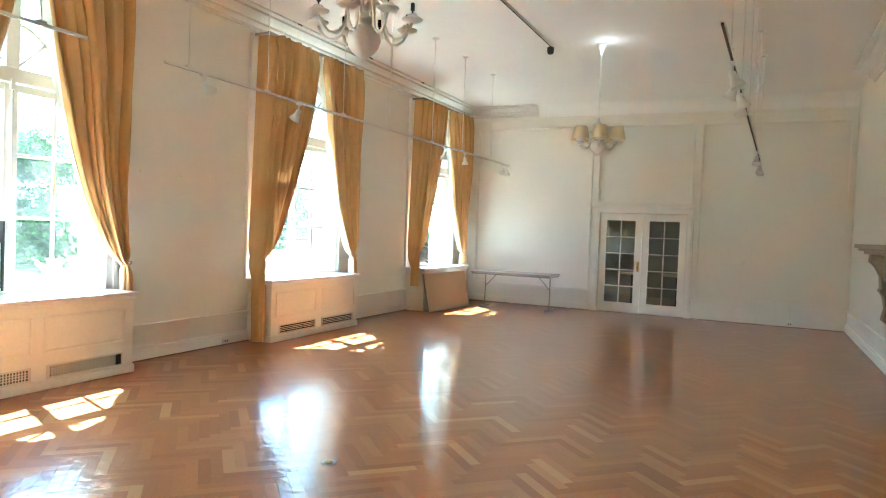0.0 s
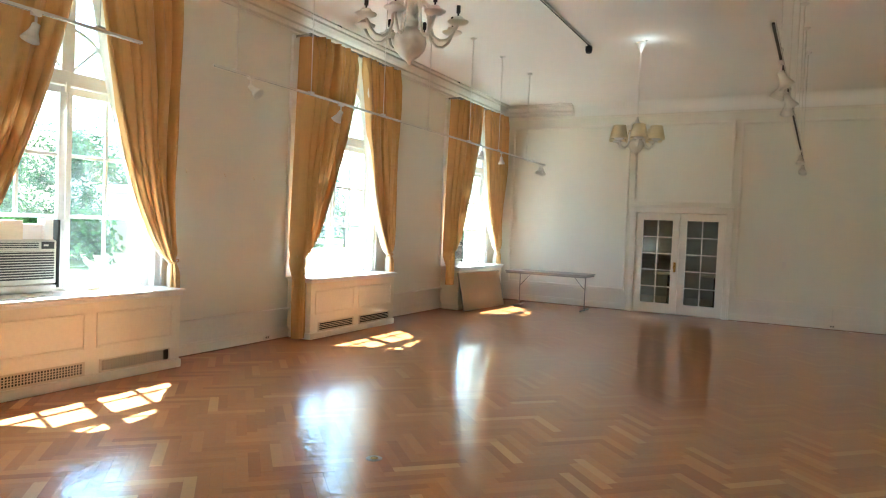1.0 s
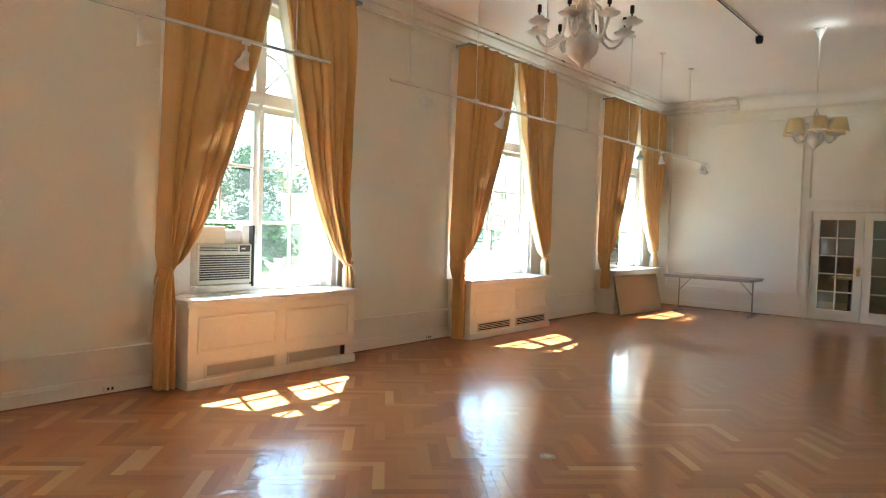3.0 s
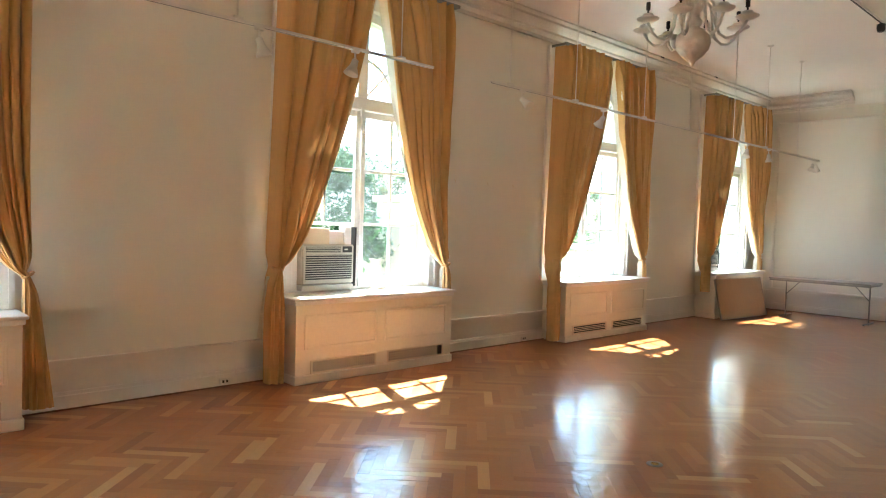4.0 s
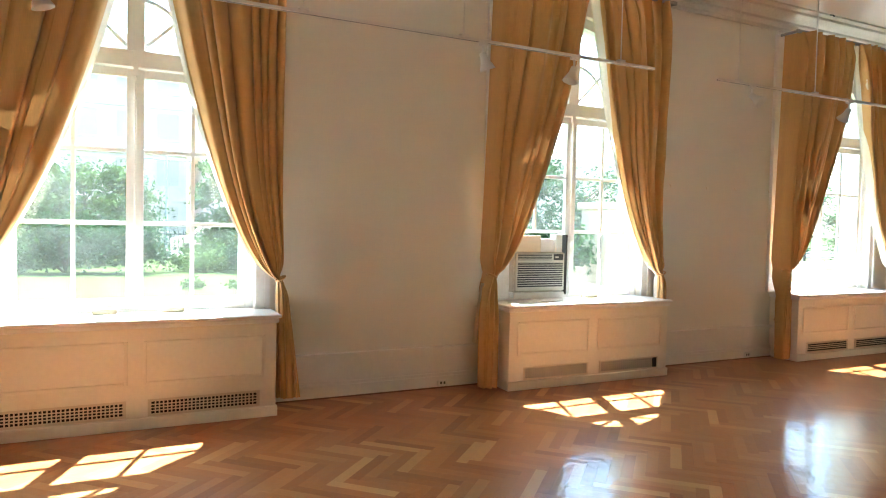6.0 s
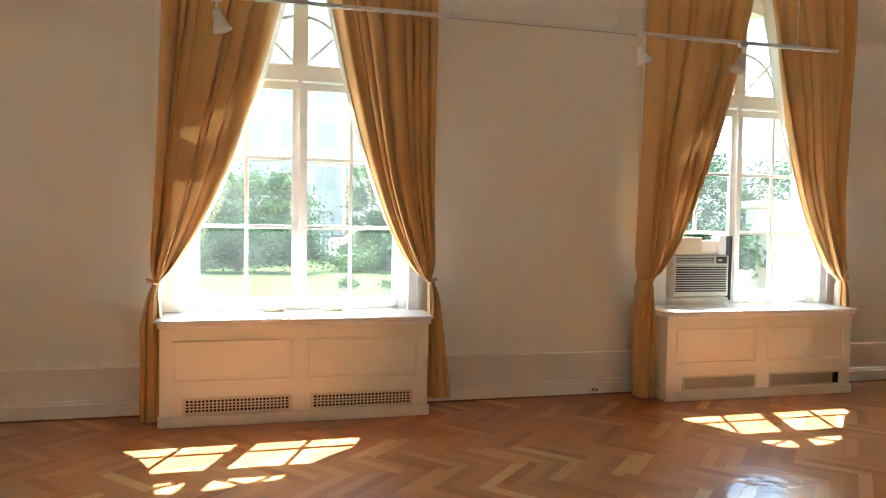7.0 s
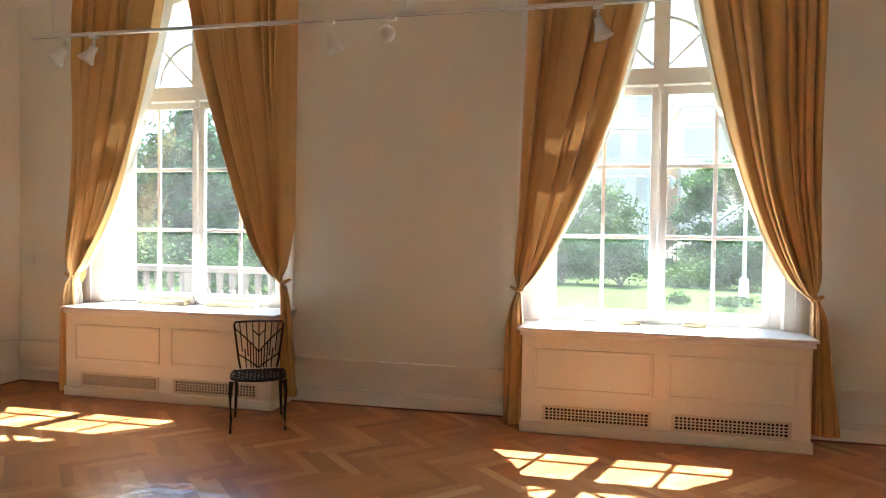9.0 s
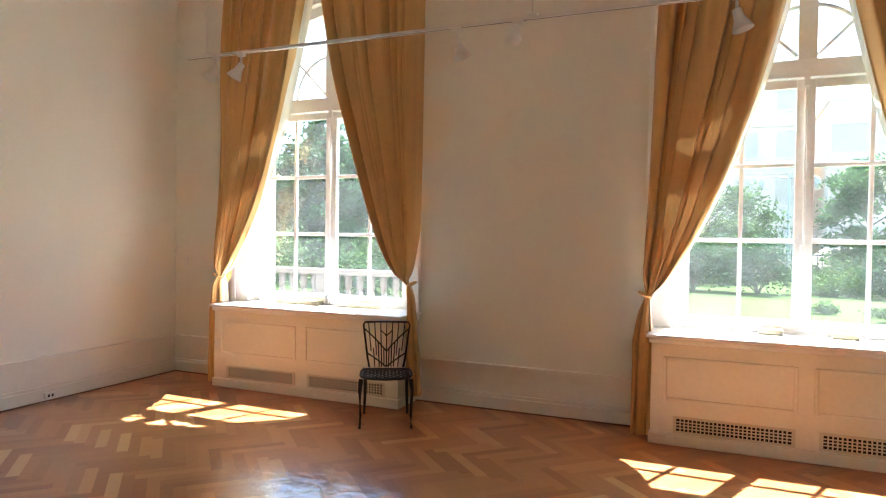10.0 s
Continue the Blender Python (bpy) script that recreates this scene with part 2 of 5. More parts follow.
def tube(bm, pts, r, n=8, caps=True):
    """A tube along points; r is a radius or one for each point."""
    pts = [Vector(p) for p in pts]
    rs = r if isinstance(r, (list, tuple)) else [r] * len(pts)
    rings, up = [], Vector((0, 0, 1))
    for i, p in enumerate(pts):
        d = (pts[min(i + 1, len(pts) - 1)] - pts[max(i - 1, 0)]).normalized()
        a = d.cross(up)
        if a.length < 1e-3:
            a = d.cross(Vector((1, 0, 0)))
        a.normalize()
        c = d.cross(a).normalized()
        rings.append([bm.verts.new(p + rs[i] * (math.cos(t) * a + math.sin(t) * c)) for t in [2 * math.pi * k / n for k in range(n)]])
    for r0, r1 in zip(rings, rings[1:]):
        for k in range(n):
            f = bm.faces.new((r0[k], r0[(k + 1) % n], r1[(k + 1) % n], r1[k]))
            f.smooth = True
    if caps:
        bm.faces.new(rings[0][::-1])
        bm.faces.new(rings[-1])
    return bm


def lathe(bm, profile, cx=0, cy=0, cz=0, n=20):
    """Turned shape from (radius, height) pairs."""
    rings = [[bm.verts.new((cx + r * math.cos(2 * math.pi * k / n), cy + r * math.sin(2 * math.pi * k / n), cz + z)) for k in range(n)] for r, z in profile]
    for a, b in zip(rings, rings[1:]):
        for k in range(n):
            f = bm.faces.new((a[k], a[(k + 1) % n], b[(k + 1) % n], b[k]))
            f.smooth = True
    bm.faces.new(rings[0][::-1])
    bm.faces.new(rings[-1])
    return bm


def finish(bm, name, material):
    bmesh.ops.recalc_face_normals(bm, faces=bm.faces)
    me = bpy.data.meshes.new(name)
    bm.to_mesh(me)
    bm.free()
    me.materials.append(material)
    return me


def part(name, bm, material, parent=None, label=""):
    ob = new(name, finish(bm, name, material))
    ob.parent = parent
    return tagged(ob, label)


def thing(name, x, y, z, label, category, group="", kind="", rz=0.0):
    ob = new(name)
    ob.matrix_basis = pose(x, y, z, 0, 0, rz)
    ob.empty_display_size = 0.2
    return tagged(ob, label, category, group, kind)


def solid(name, bm, material, label, category="", kind="structure"):
    return tagged(new(name, finish(bm, name, material)), label, category or name.split("_")[0], kind=kind)


# ---- the room ----
X0, X1, YB, H = -6.15, 14.45, -7.65, 4.32
PITCH = 4.2
CENTRES = [-PITCH, 0.0, PITCH + 0.07, 2 * PITCH, 3 * PITCH + 0.2]
HALF, SPRING, SILL, THICK = 0.93, 2.90, 0.79, 0.42


def window_wall():
    bm = bmesh.new()
    edges = [X0 - 0.3]
    for c in CENTRES:
        edges += [c - HALF, c + HALF]
    edges.append(X1 + 0.3)
    for a, b in zip(edges[0::2], edges[1::2]):
        box(bm, a, b, 0, THICK, -0.3, H + 0.3)
    n = 24
    for c in CENTRES:
        box(bm, c - HALF, c + HALF, 0, THICK, -0.3, SILL)
        for k in range(n):
            a0, a1 = math.pi * k / n, math.pi * (k + 1) / n
            p = [(c + HALF * math.cos(a), SPRING + HALF * math.sin(a)) for a in (a0, a1)]
            top = H + 0.3
            lo = [bm.verts.new((x, y, z)) for x, z in p for y in (0, THICK)]
            hi = [bm.verts.new((x, y, top)) for x, z in p for y in (0, THICK)]
            bm.faces.new((lo[0], lo[2], hi[2], hi[0]))
            bm.faces.new((lo[1], hi[1], hi[3], lo[3]))
            bm.faces.new((lo[0], lo[1], lo[3], lo[2]))
    return solid("wall_north", bm, WALL, "white painted plaster wall with five arched windows", "wall")


window_wall()
FRENCH = (-4.84, -3.12, 2.05)


def far_wall():
    bm = bmesh.new()
    y0, y1, h = FRENCH
    box(bm, X1, X1 + 0.2, y1, 0.3, -0.3, H + 0.3)
    box(bm, X1, X1 + 0.2, YB - 0.3, y0, -0.3, H + 0.3)
    box(bm, X1, X1 + 0.2, y0, y1, h, H + 0.3)
    solid("wall_east", bm, WALL, "white painted wall with applied panel mouldings", "wall")


far_wall()
solid("wall_south", boxed(X0 - 0.3, X1 + 0.3, YB - 0.3, YB, -0.3, H + 0.3), WALL, "white painted plaster wall behind the fireplace", "wall")
solid("wall_west", boxed(X0 - 0.3, X0, YB, 0, -0.3, H + 0.3), WALL, "white painted plaster end wall", "wall")
solid("ceiling", boxed(X0 - 0.3, X1 + 0.3, YB - 0.3, THICK, H, H + 0.25), CEIL, "smooth white painted ceiling", "ceiling")
solid("floor", boxed(X0 - 0.3, X1 + 4.5, YB - 0.3, THICK - 0.02, -0.3, -0.006), DARK_BROWN, "dark bed under the parquet", "floor")


def cornice():
    """Stepped crown moulding along the window wall, with a short return on the far wall."""
    prof = [(0, 4.10), (-0.03, 4.10), (-0.03, 4.14), (-0.10, 4.17), (-0.10, 4.20), (-0.17, 4.22), (-0.23, 4.26), (-0.23, 4.29), (-0.30, 4.30), (-0.30, H)]
    bm = bmesh.new()
    ra = [bm.verts.new((X0, y, z)) for y, z in prof]
    rb = [bm.verts.new((X1 + y, y, z)) for y, z in prof]
    rc = [bm.verts.new((X1 + y, -1.7, z)) for y, z in prof]
    for p, q in ((ra, rb), (rb, rc)):
        for i in range(len(prof) - 1):
            bm.faces.new((p[i], q[i], q[i + 1], p[i + 1]))
    bm.faces.new([*rc, bm.verts.new((X1, -1.7, H))])
    solid("trim_cornice_north", bm, CORNICE, "white stepped plaster crown moulding", "cornice")
    bm = bmesh.new()
    ra = [bm.verts.new((X0, YB - y, z)) for y, z in prof]
    rb = [bm.verts.new((12.6, YB - y, z)) for y, z in prof]
    for i in range(len(prof) - 1):
        bm.faces.new((ra[i], rb[i], rb[i + 1], ra[i + 1]))
    bm.faces.new([*rb, bm.verts.new((12.6, YB, H))])
    solid("trim_cornice_south", bm, CORNICE, "white stepped plaster crown moulding ending short", "cornice")
    bm = bmesh.new()
    n = 8
    pr = [(X1 - 0.25 * (1 - math.cos(a)), H - 0.25 * (1 - math.sin(a))) for a in [math.pi / 2 * k / n for k in range(n + 1)]]
    r0 = [bm.verts.new((x, YB, z)) for x, z in pr]
    r1 = [bm.verts.new((x, -1.7, z)) for x, z in pr]
    for i in range(n):
        f = bm.faces.new((r0[i], r1[i], r1[i + 1], r0[i + 1]))
        f.smooth = True
    solid("trim_cove_east", bm, CEIL, "smooth plaster cove between wall and ceiling", "cornice")


cornice()


def skirting(name, x0, x1, y0, y1):
    """Tall skirting: a base board, a flat field and a cap moulding, along x or y."""
    bm = bmesh.new()
    alongx = abs(x1 - x0) > abs(y1 - y0)
    for d, z0, z1 in ((0.046, -0.01, 0.112), (0.030, 0.112, 0.140), (0.012, 0.140, 0.358), (0.028, 0.360, 0.378), (0.052, 0.378, 0.400)):
        if alongx:
            s = -d if y1 < y0 else d
            box(bm, x0, x1, min(y0, y0 + s), max(y0, y0 + s), z0, z1)
        else:
            s = -d if x1 < x0 else d
            box(bm, min(x0, x0 + s), max(x0, x0 + s), y0, y1, z0, z1)
    solid(name, bm, TRIM, "white painted tall skirting board with cap moulding", "baseboard")
    # dark gap under the skirting, drawn as a solid brown strip
    bm = bmesh.new()
    if alongx:
        s = -0.058 if y1 < y0 else 0.058
        box(bm, x0, x1, min(y0, y0 + s), max(y0, y0 + s), 0.0, 0.011)
    else:
        s = -0.058 if x1 < x0 else 0.058
        box(bm, min(x0, x0 + s), max(x0, x0 + s), y0, y1, 0.0, 0.011)
    solid(name.replace("baseboard", "trim_shoe"), bm, DARK_BROWN, "thin dark strip drawn for the gap along the foot of the skirting", "shoe moulding")


cuts = [X0]
for c in CENTRES:
    cuts += [c - 1.0, c + 1.0]
cuts.append(X1)
for k, (a, b) in enumerate(zip(cuts[0::2], cuts[1::2])):
    skirting("baseboard_north_%d" % (k + 1), a, b, 0, -1e-3)
skirting("baseboard_west", X0, X0 + 1e-3, YB, -0.035)
skirting("baseboard_south", X0, X1, YB, YB + 1e-3)
skirting("baseboard_east_1", X1, X1 - 1e-3, FRENCH[1] + 0.14, -0.035)
skirting("baseboard_east_2", X1, X1 - 1e-3, YB + 0.035, FRENCH[0] - 0.14)


def panel_frame(name, y0, y1, z0, z1, w=0.055, d=0.048):
    bm = bmesh.new()
    for ww, dd in ((w, d * 0.6), (w * 0.55, d)):
        o = (w - ww) / 2
        a0, a1, b0, b1 = y0 + o, y1 - o, z0 + o, z1 - o
        box(bm, X1 - dd, X1, a0, a0 + ww, b0, b1)
        box(bm, X1 - dd, X1, a1 - ww, a1, b0, b1)
        box(bm, X1 - dd + 0.001, X1, a0 + ww, a1 - ww, b0, b0 + ww)
        box(bm, X1 - dd + 0.001, X1, a0 + ww, a1 - ww, b1 - ww, b1)
    solid(name, bm, WALLPANEL, "white applied wall panel moulding", "wall panel")


panel_frame("trim_panel_1", -2.93, -0.3, 0.40, 3.88)
panel_frame("trim_panel_2", -4.92, -3.02, 2.27, 3.88)
panel_frame("trim_panel_3", -7.60, -5.02, 0.40, 3.86)
solid("trim_picture_rail", boxed(X1 - 0.03, X1, YB, 0, 4.03, 4.07, bevel=0.006), WALLPANEL, "thin white picture rail", "picture rail")


# ---- windows ----
def leaf(parent, x0, x1, skip_low=False):
    """One casement: stiles, rails, glazing bars and panes."""
    z0, z1, yf = 0.84, 2.755, 0.09
    s, so = 0.064, 0.052
    hinge_left = abs(x0) > abs(x1)
    g0, g1 = x0 + (so if hinge_left else s), x1 - (s if hinge_left else so)
    zs = [0.925, 1.53, 2.11, 2.69]
    bm = bmesh.new()
    box(bm, x0, g0, yf, yf + 0.05, z0, z1, 0.004)
    box(bm, g1, x1, yf, yf + 0.05, z0, z1, 0.004)
    box(bm, g0, g1, yf + 0.002, yf + 0.048, zs[3], z1)
    box(bm, g0, g1, yf + 0.002, yf + 0.048, z0, zs[0] if not skip_low else z0 + 0.04)
    fr = part("casement_frame", bm, FRAME, parent)
    xm = (g0 + g1) / 2
    for z in zs[1:3]:
        part("glazing_bar", boxed(g0, g1, yf + 0.012, yf + 0.042, z - 0.017, z + 0.017, bevel=0.005), FRAME, fr)
    part("glazing_bar", boxed(xm - 0.016, xm + 0.016, yf + 0.014, yf + 0.040, zs[1] if skip_low else zs[0], zs[3], bevel=0.004), FRAME, fr)
    for i in range(1 if skip_low else 0, 3):
        for a, b in ((g0, xm), (xm, g1)):
            p = part("pane", boxed(a - 0.003, b + 0.003, yf + 0.025, yf + 0.029, zs[i] - 0.003, zs[i + 1] + 0.003), GLASS, fr)
            p.visible_shadow = False
    return fr


def arc_strip(bm, r0, r1, y0, y1, z0, a0, a1, n=20, cx=0.0):
    ring = []
    for k in range(n + 1):
        a = a0 + (a1 - a0) * k / n
        ring.append([bm.verts.new((cx + r * math.cos(a), y, z0 + r * math.sin(a))) for r, y in ((r0, y0), (r1, y0), (r1, y1), (r0, y1))])
    for p, q in zip(ring, ring[1:]):
        for i in range(4):
            bm.faces.new((p[i], p[(i + 1) % 4], q[(i + 1) % 4], q[i]))
    bm.faces.new(ring[0])
    bm.faces.new(ring[-1][::-1])


def window(name, c, low_gap):
    w = thing(name, c, 0, 0, "tall arched white-painted casement window with small panes", "window", kind="structure")
    bm = bmesh.new()
    yf = 0.08
    box(bm, -HALF, -0.86, yf - 0.01, yf + 0.09, SILL, SPRING)
    box(bm, 0.86, HALF, yf - 0.01, yf + 0.09, SILL, SPRING)
    box(bm, -0.86, 0.86, yf - 0.012, yf + 0.08, 2.765, 2.90, 0.006)
    box(bm, -0.86, 0.86, yf - 0.005, yf + 0.09, SILL, 0.838)
    arc_strip(bm, 0.83, HALF + 0.005, yf - 0.01, yf + 0.09, SPRING, 0, math.pi)
    box(bm, -0.065, 0.065, yf - 0.008, yf + 0.08, 2.90, SPRING + 0.835, 0.005)
    part("window_frame", bm, FRAME, w)
    for sg in (-1, 1):
        bm = bmesh.new()
        wide = 1.13 if sg < 0 else 1.05
        box(bm, min(sg * HALF, sg * wide), max(sg * HALF, sg * wide), -0.028, 0, 0.825, 4.05, 0.004)
        x = sg * (wide - 0.022)
        box(bm, x - 0.02, x + 0.02, -0.045, -0.028, 0.825, 4.05)
        part("casing", bm, FRAME, w)
        leaf(w, -0.86 if sg < 0 else 0.0, -0.0 if sg < 0 else 0.86, low_gap and sg < 0)
        bm = bmesh.new()
        a0, a1 = (math.pi / 2, math.pi) if sg < 0 else (0, math.pi / 2)
        arc_strip(bm, 0.40, 0.425, yf + 0.01, yf + 0.045, SPRING, a0, a1, 12)
        part("fan_bar", bm, FRAME, w)
        bm = bmesh.new()
        d = math.radians(45)
        for r0, r1 in ((0.045, 0.81),):
            px, pz = -math.sin(d) * 0.012, math.cos(d) * 0.012
            v = []
            for y in (yf + 0.012, yf + 0.043):
                for r, s in ((r0, 1), (r1, 1), (r1, -1), (r0, -1)):
                    v.append(bm.verts.new((sg * (0.035 + r * math.cos(d) + s * px), y, SPRING + r * math.sin(d) + s * pz)))
            for f in ((0, 1, 2, 3), (4, 5, 6, 7), (0, 1, 5, 4), (1, 2, 6, 5), (2, 3, 7, 6), (3, 0, 4, 7)):
                bm.faces.new([v[i] for i in f])
        part("fan_bar", bm, FRAME, w)
        bm = bmesh.new()
        pts = [(sg * 0.06, SPRING)] + [(sg * 0.835 * math.cos(a), SPRING + 0.835 * math.sin(a)) for a in [(math.pi / 2 - 0.07) * k / 10 for k in range(11)]]
        fa = [bm.verts.new((x, yf + 0.026, z)) for x, z in pts]
        fb = [bm.verts.new((x, yf + 0.030, z)) for x, z in pts]
        bm.faces.new(fa)
        bm.faces.new(fb[::-1])
        p = part("fan_pane", bm, GLASS, w)
        p.visible_shadow = False
    bm = bmesh.new()
    tube(bm, [(0.0, 0.075, 0.86), (0.0, 0.075, 2.80)], 0.008, 8)
    box(bm, -0.02, 0.02, 0.062, 0.09, 2.70, 2.79)
    box(bm, -0.018, 0.018, 0.055, 0.09, 1.40, 1.50, 0.004)
    part("espagnolette_bolt", bm, FRAME, w, "painted sliding bolt rod")
    return w


for k, c in enumerate(CENTRES):
    window("window_%d" % (k + 1), c, k in (2, 4))


# ---- radiator covers ----
def radiator_cover(c, missing=False, slots=False, label="cream-painted wooden radiator cover with two recessed panels and square-hole grilles", w=1.035):
    r = thing("radiator_cover", c, 0, 0, label, "radiator cover", "radiator covers under the windows")
    yf = -0.405
    bm = bmesh.new()
    box(bm, -w, w, yf, -0.002, 0.085, 0.79, 0.006)
    part("body", bm, COVER, r)
    bm = bmesh.new()
    box(bm, -w - 0.012, w + 0.012, yf - 0.018, -0.002, 0.0, 0.085, 0.008)
    part("plinth", bm, COVER, r)
    bm = bmesh.new()
    box(bm, -w - 0.035, w + 0.035, yf - 0.035, 0.068, 0.795, 0.822, 0.008)
    box(bm, -w - 0.018, w + 0.018, yf - 0.018, -0.003, 0.755, 0.795, 0.01)
    part("top_board", bm, FRAME, r, "white painted top board")
    for sg in (-1, 1):
        a, b = (-w + 0.09, -0.05) if sg < 0 else (0.05, w - 0.09)
        bm = bmesh.new()
        z0, z1, m = 0.33, 0.66, 0.026
        for q0, q1, p0, p1 in ((a, a + m, z0, z1), (b - m, b, z0, z1), (a + m, b - m, z0, z0 + m), (a + m, b - m, z1 - m, z1)):
            box(bm, q0, q1, yf - 0.014, yf, p0, p1, 0.006)
        part("panel_moulding", bm, COVER, r)
        ga, gb = (-w + 0.165, -0.06) if sg < 0 else (0.086, w - 0.13)
        gz0, gz1 = 0.095, 0.220
        # a dark plate puts the shade behind the holes into colour
        g = part("grille", boxed(ga + 0.02, gb - 0.02, yf - 0.003, yf + 0.004, gz0 + 0.015, gz1 - 0.015), DARK, r, "dark plate for the shade behind the grille")
        bm = bmesh.new()
        fw = 0.024
        for q0, q1, p0, p1 in ((ga, ga + fw, gz0, gz1), (gb - fw, gb, gz0, gz1), (ga + fw, gb - fw, gz0, gz0 + 0.017), (ga + fw, gb - fw, gz1 - 0.017, gz1)):
            box(bm, q0, q1, yf - 0.010, yf, p0, p1)
        n = 27
        x0, x1 = ga + fw, gb - fw
        for k in range(1, 1 if slots else n):
            x = x0 + (x1 - x0) * k / n
            box(bm, x - 0.0048, x + 0.0048, yf - 0.008, yf - 0.003, gz0 + 0.017, gz1 - 0.017)
        for k in range(1, 4):
            z = gz0 + 0.017 + (gz1 - gz0 - 0.034) * k / 4
            box(bm, x0, x1, yf - 0.009, yf - 0.004, z - 0.004, z + 0.004)
        part("grille_lattice", bm, GRILLE, g, "perforated cream metal lattice")
        if missing and sg > 0:
            # broken-out corner drawn as a dark plate over the lattice
            part("grille_hole", boxed(x1 - 0.055, x1 + 0.005, yf - 0.013, yf - 0.004, gz0 + 0.012, gz1 - 0.012), DARK, g, "dark plate drawn for a broken-out hole")
    return r


for k, c in enumerate(CENTRES):
    if k == 2:
        radiator_cover(c - 0.035, missing=True, w=1.0)
    else:
        radiator_cover(c, slots=k == 3, **({"label": "cream-painted wooden radiator cover with slotted metal grilles"} if k == 3 else {}))


# ---- curtains ----
YC = -0.27
def curtain_sheet(side, seed, hem, folds=8, wide=0.0, u0=0.0, u1=1.0, back=0.0, flare=0.14):
    """A pinch-pleated curtain swept to a tie at one side; side -1 hangs at negative x."""
    rnd = random.Random(seed)
    nu, nv, top, tie = (132 if u1 - u0 > 0.5 else 26), 84, 4.03, 1.10
    ph = [rnd.uniform(0, 6.28) for _ in range(6)]
    # uneven fold widths: knots of the phase along the cloth
    steps = [rnd.choice((0.4, 0.6, 0.9, 1.3, 2.1)) * rnd.uniform(0.85, 1.15) for _ in range(folds)]
    total = sum(steps)
    knots = [0.0]
    for st in steps:
        knots.append(knots[-1] + st / total)
    depth = [rnd.uniform(0.5, 1.35) for _ in range(folds + 1)]
    out = 1.05 if side < 0 else 1.14 + wide
    out_tie = 1.14 if side < 0 else 1.12 + wide
    lead = 0.02 if side < 0 else 0.09
    bm = bmesh.new()
    grid = []
    for j in range(nv + 1):
        z = top + (hem - top) * j / nv
        if z >= tie:
            s = (z - tie) / (top - tie)
            inner = lead + (1.08 - lead) * (1 - s ** (0.65 - 0.2 * s if side < 0 else 0.555))
            outer = out_tie + (out - out_tie) * s ** 0.8
            gather = 0.35 + 0.65 * min(1, s * 1.6)
            head = max(0.0, (z - top + 0.22) / 0.22)
        else:
            s = (tie - z) / tie
            f = min(1, s * 3)
            inner = 1.07 - (0.03 if side < 0 else 0.0) * f
            outer = out_tie + (0.02 + flare * s if side > 0 else 0.05 * f)
            gather, head = 0.32 + 0.22 * f, 0.0
        outer -= 0.04 * math.exp(-((z - tie) / 0.09) ** 2)
        row = []
        for i in range(nu + 1):
            u = u0 + (u1 - u0) * i / nu
            # folds drift a little on their way down
            w = min(0.999, max(0.0, u + 0.018 * math.sin(z * 1.3 + ph[1] + u * 5) + 0.012 * math.sin(u * 11 + ph[2])))
            k = max(i2 for i2 in range(folds) if knots[i2] <= w)
            q = (w - knots[k]) / (knots[k + 1] - knots[k])
            d = depth[k] + (depth[k + 1] - depth[k]) * q
            hump = math.sin(math.pi * q) ** 0.6
            pleat = abs(math.sin(math.pi * (u * 9 + 0.5))) ** 6
            amp = (0.06 + 0.105 * gather) * d
            y = YC + 0.075 - amp * hump * (1 - 0.4 * head) + amp * 0.14 * math.sin(q * 7.5 + ph[3] + z * 0.9) * gather
            heading = min(1.0, max(0.0, (z - tie) / (top - tie) - 0.35) / 0.45)
            y -= 0.05 * pleat * head + 0.045 * abs(math.sin(math.pi * (u * 9 + 0.5 + 0.15 * math.sin(z * 1.1 + ph[4])))) ** 2.5 * heading + 0.010 * math.sin(u * 47 + ph[4]) * (1.2 - gather) + 0.006 * math.sin(z * 4.1 + u * 13 + ph[5])
            y -= 0.03 * math.exp(-((z - tie - 0.25) / 0.35) ** 2)
            if abs(z - tie) < 0.07:
                y = YC + (y - YC) * (0.45 + 0.55 * abs(z - tie) / 0.07)
            if u < 0.06:
                low, high = (0.80, 1.05) if side < 0 else (1.15, 1.60)
                fade = min(1.0, max(0.0, (z - low) / (high - low)))
                y += (-0.075 - y) * fade * (1 - max(0.0, u) / 0.06) ** 1.5
            x = outer + (inner - outer) * u + 0.030 * d * gather * math.sin(2 * math.pi * q + 0.6) * max(0.0, u * (1 - u) * 4) ** 0.5 + 0.012 * math.sin(z * 2.3 + ph[0]) * max(0.0, u * (1 - u) * 4)
            row.append(bm.verts.new((side * x, y + back, z)))
        grid.append(row)
    for a, b in zip(grid, grid[1:]):
        for i in range(nu):
            f = bm.faces.new((a[i], a[i + 1], b[i + 1], b[i]))
            f.smooth = True
    return bm


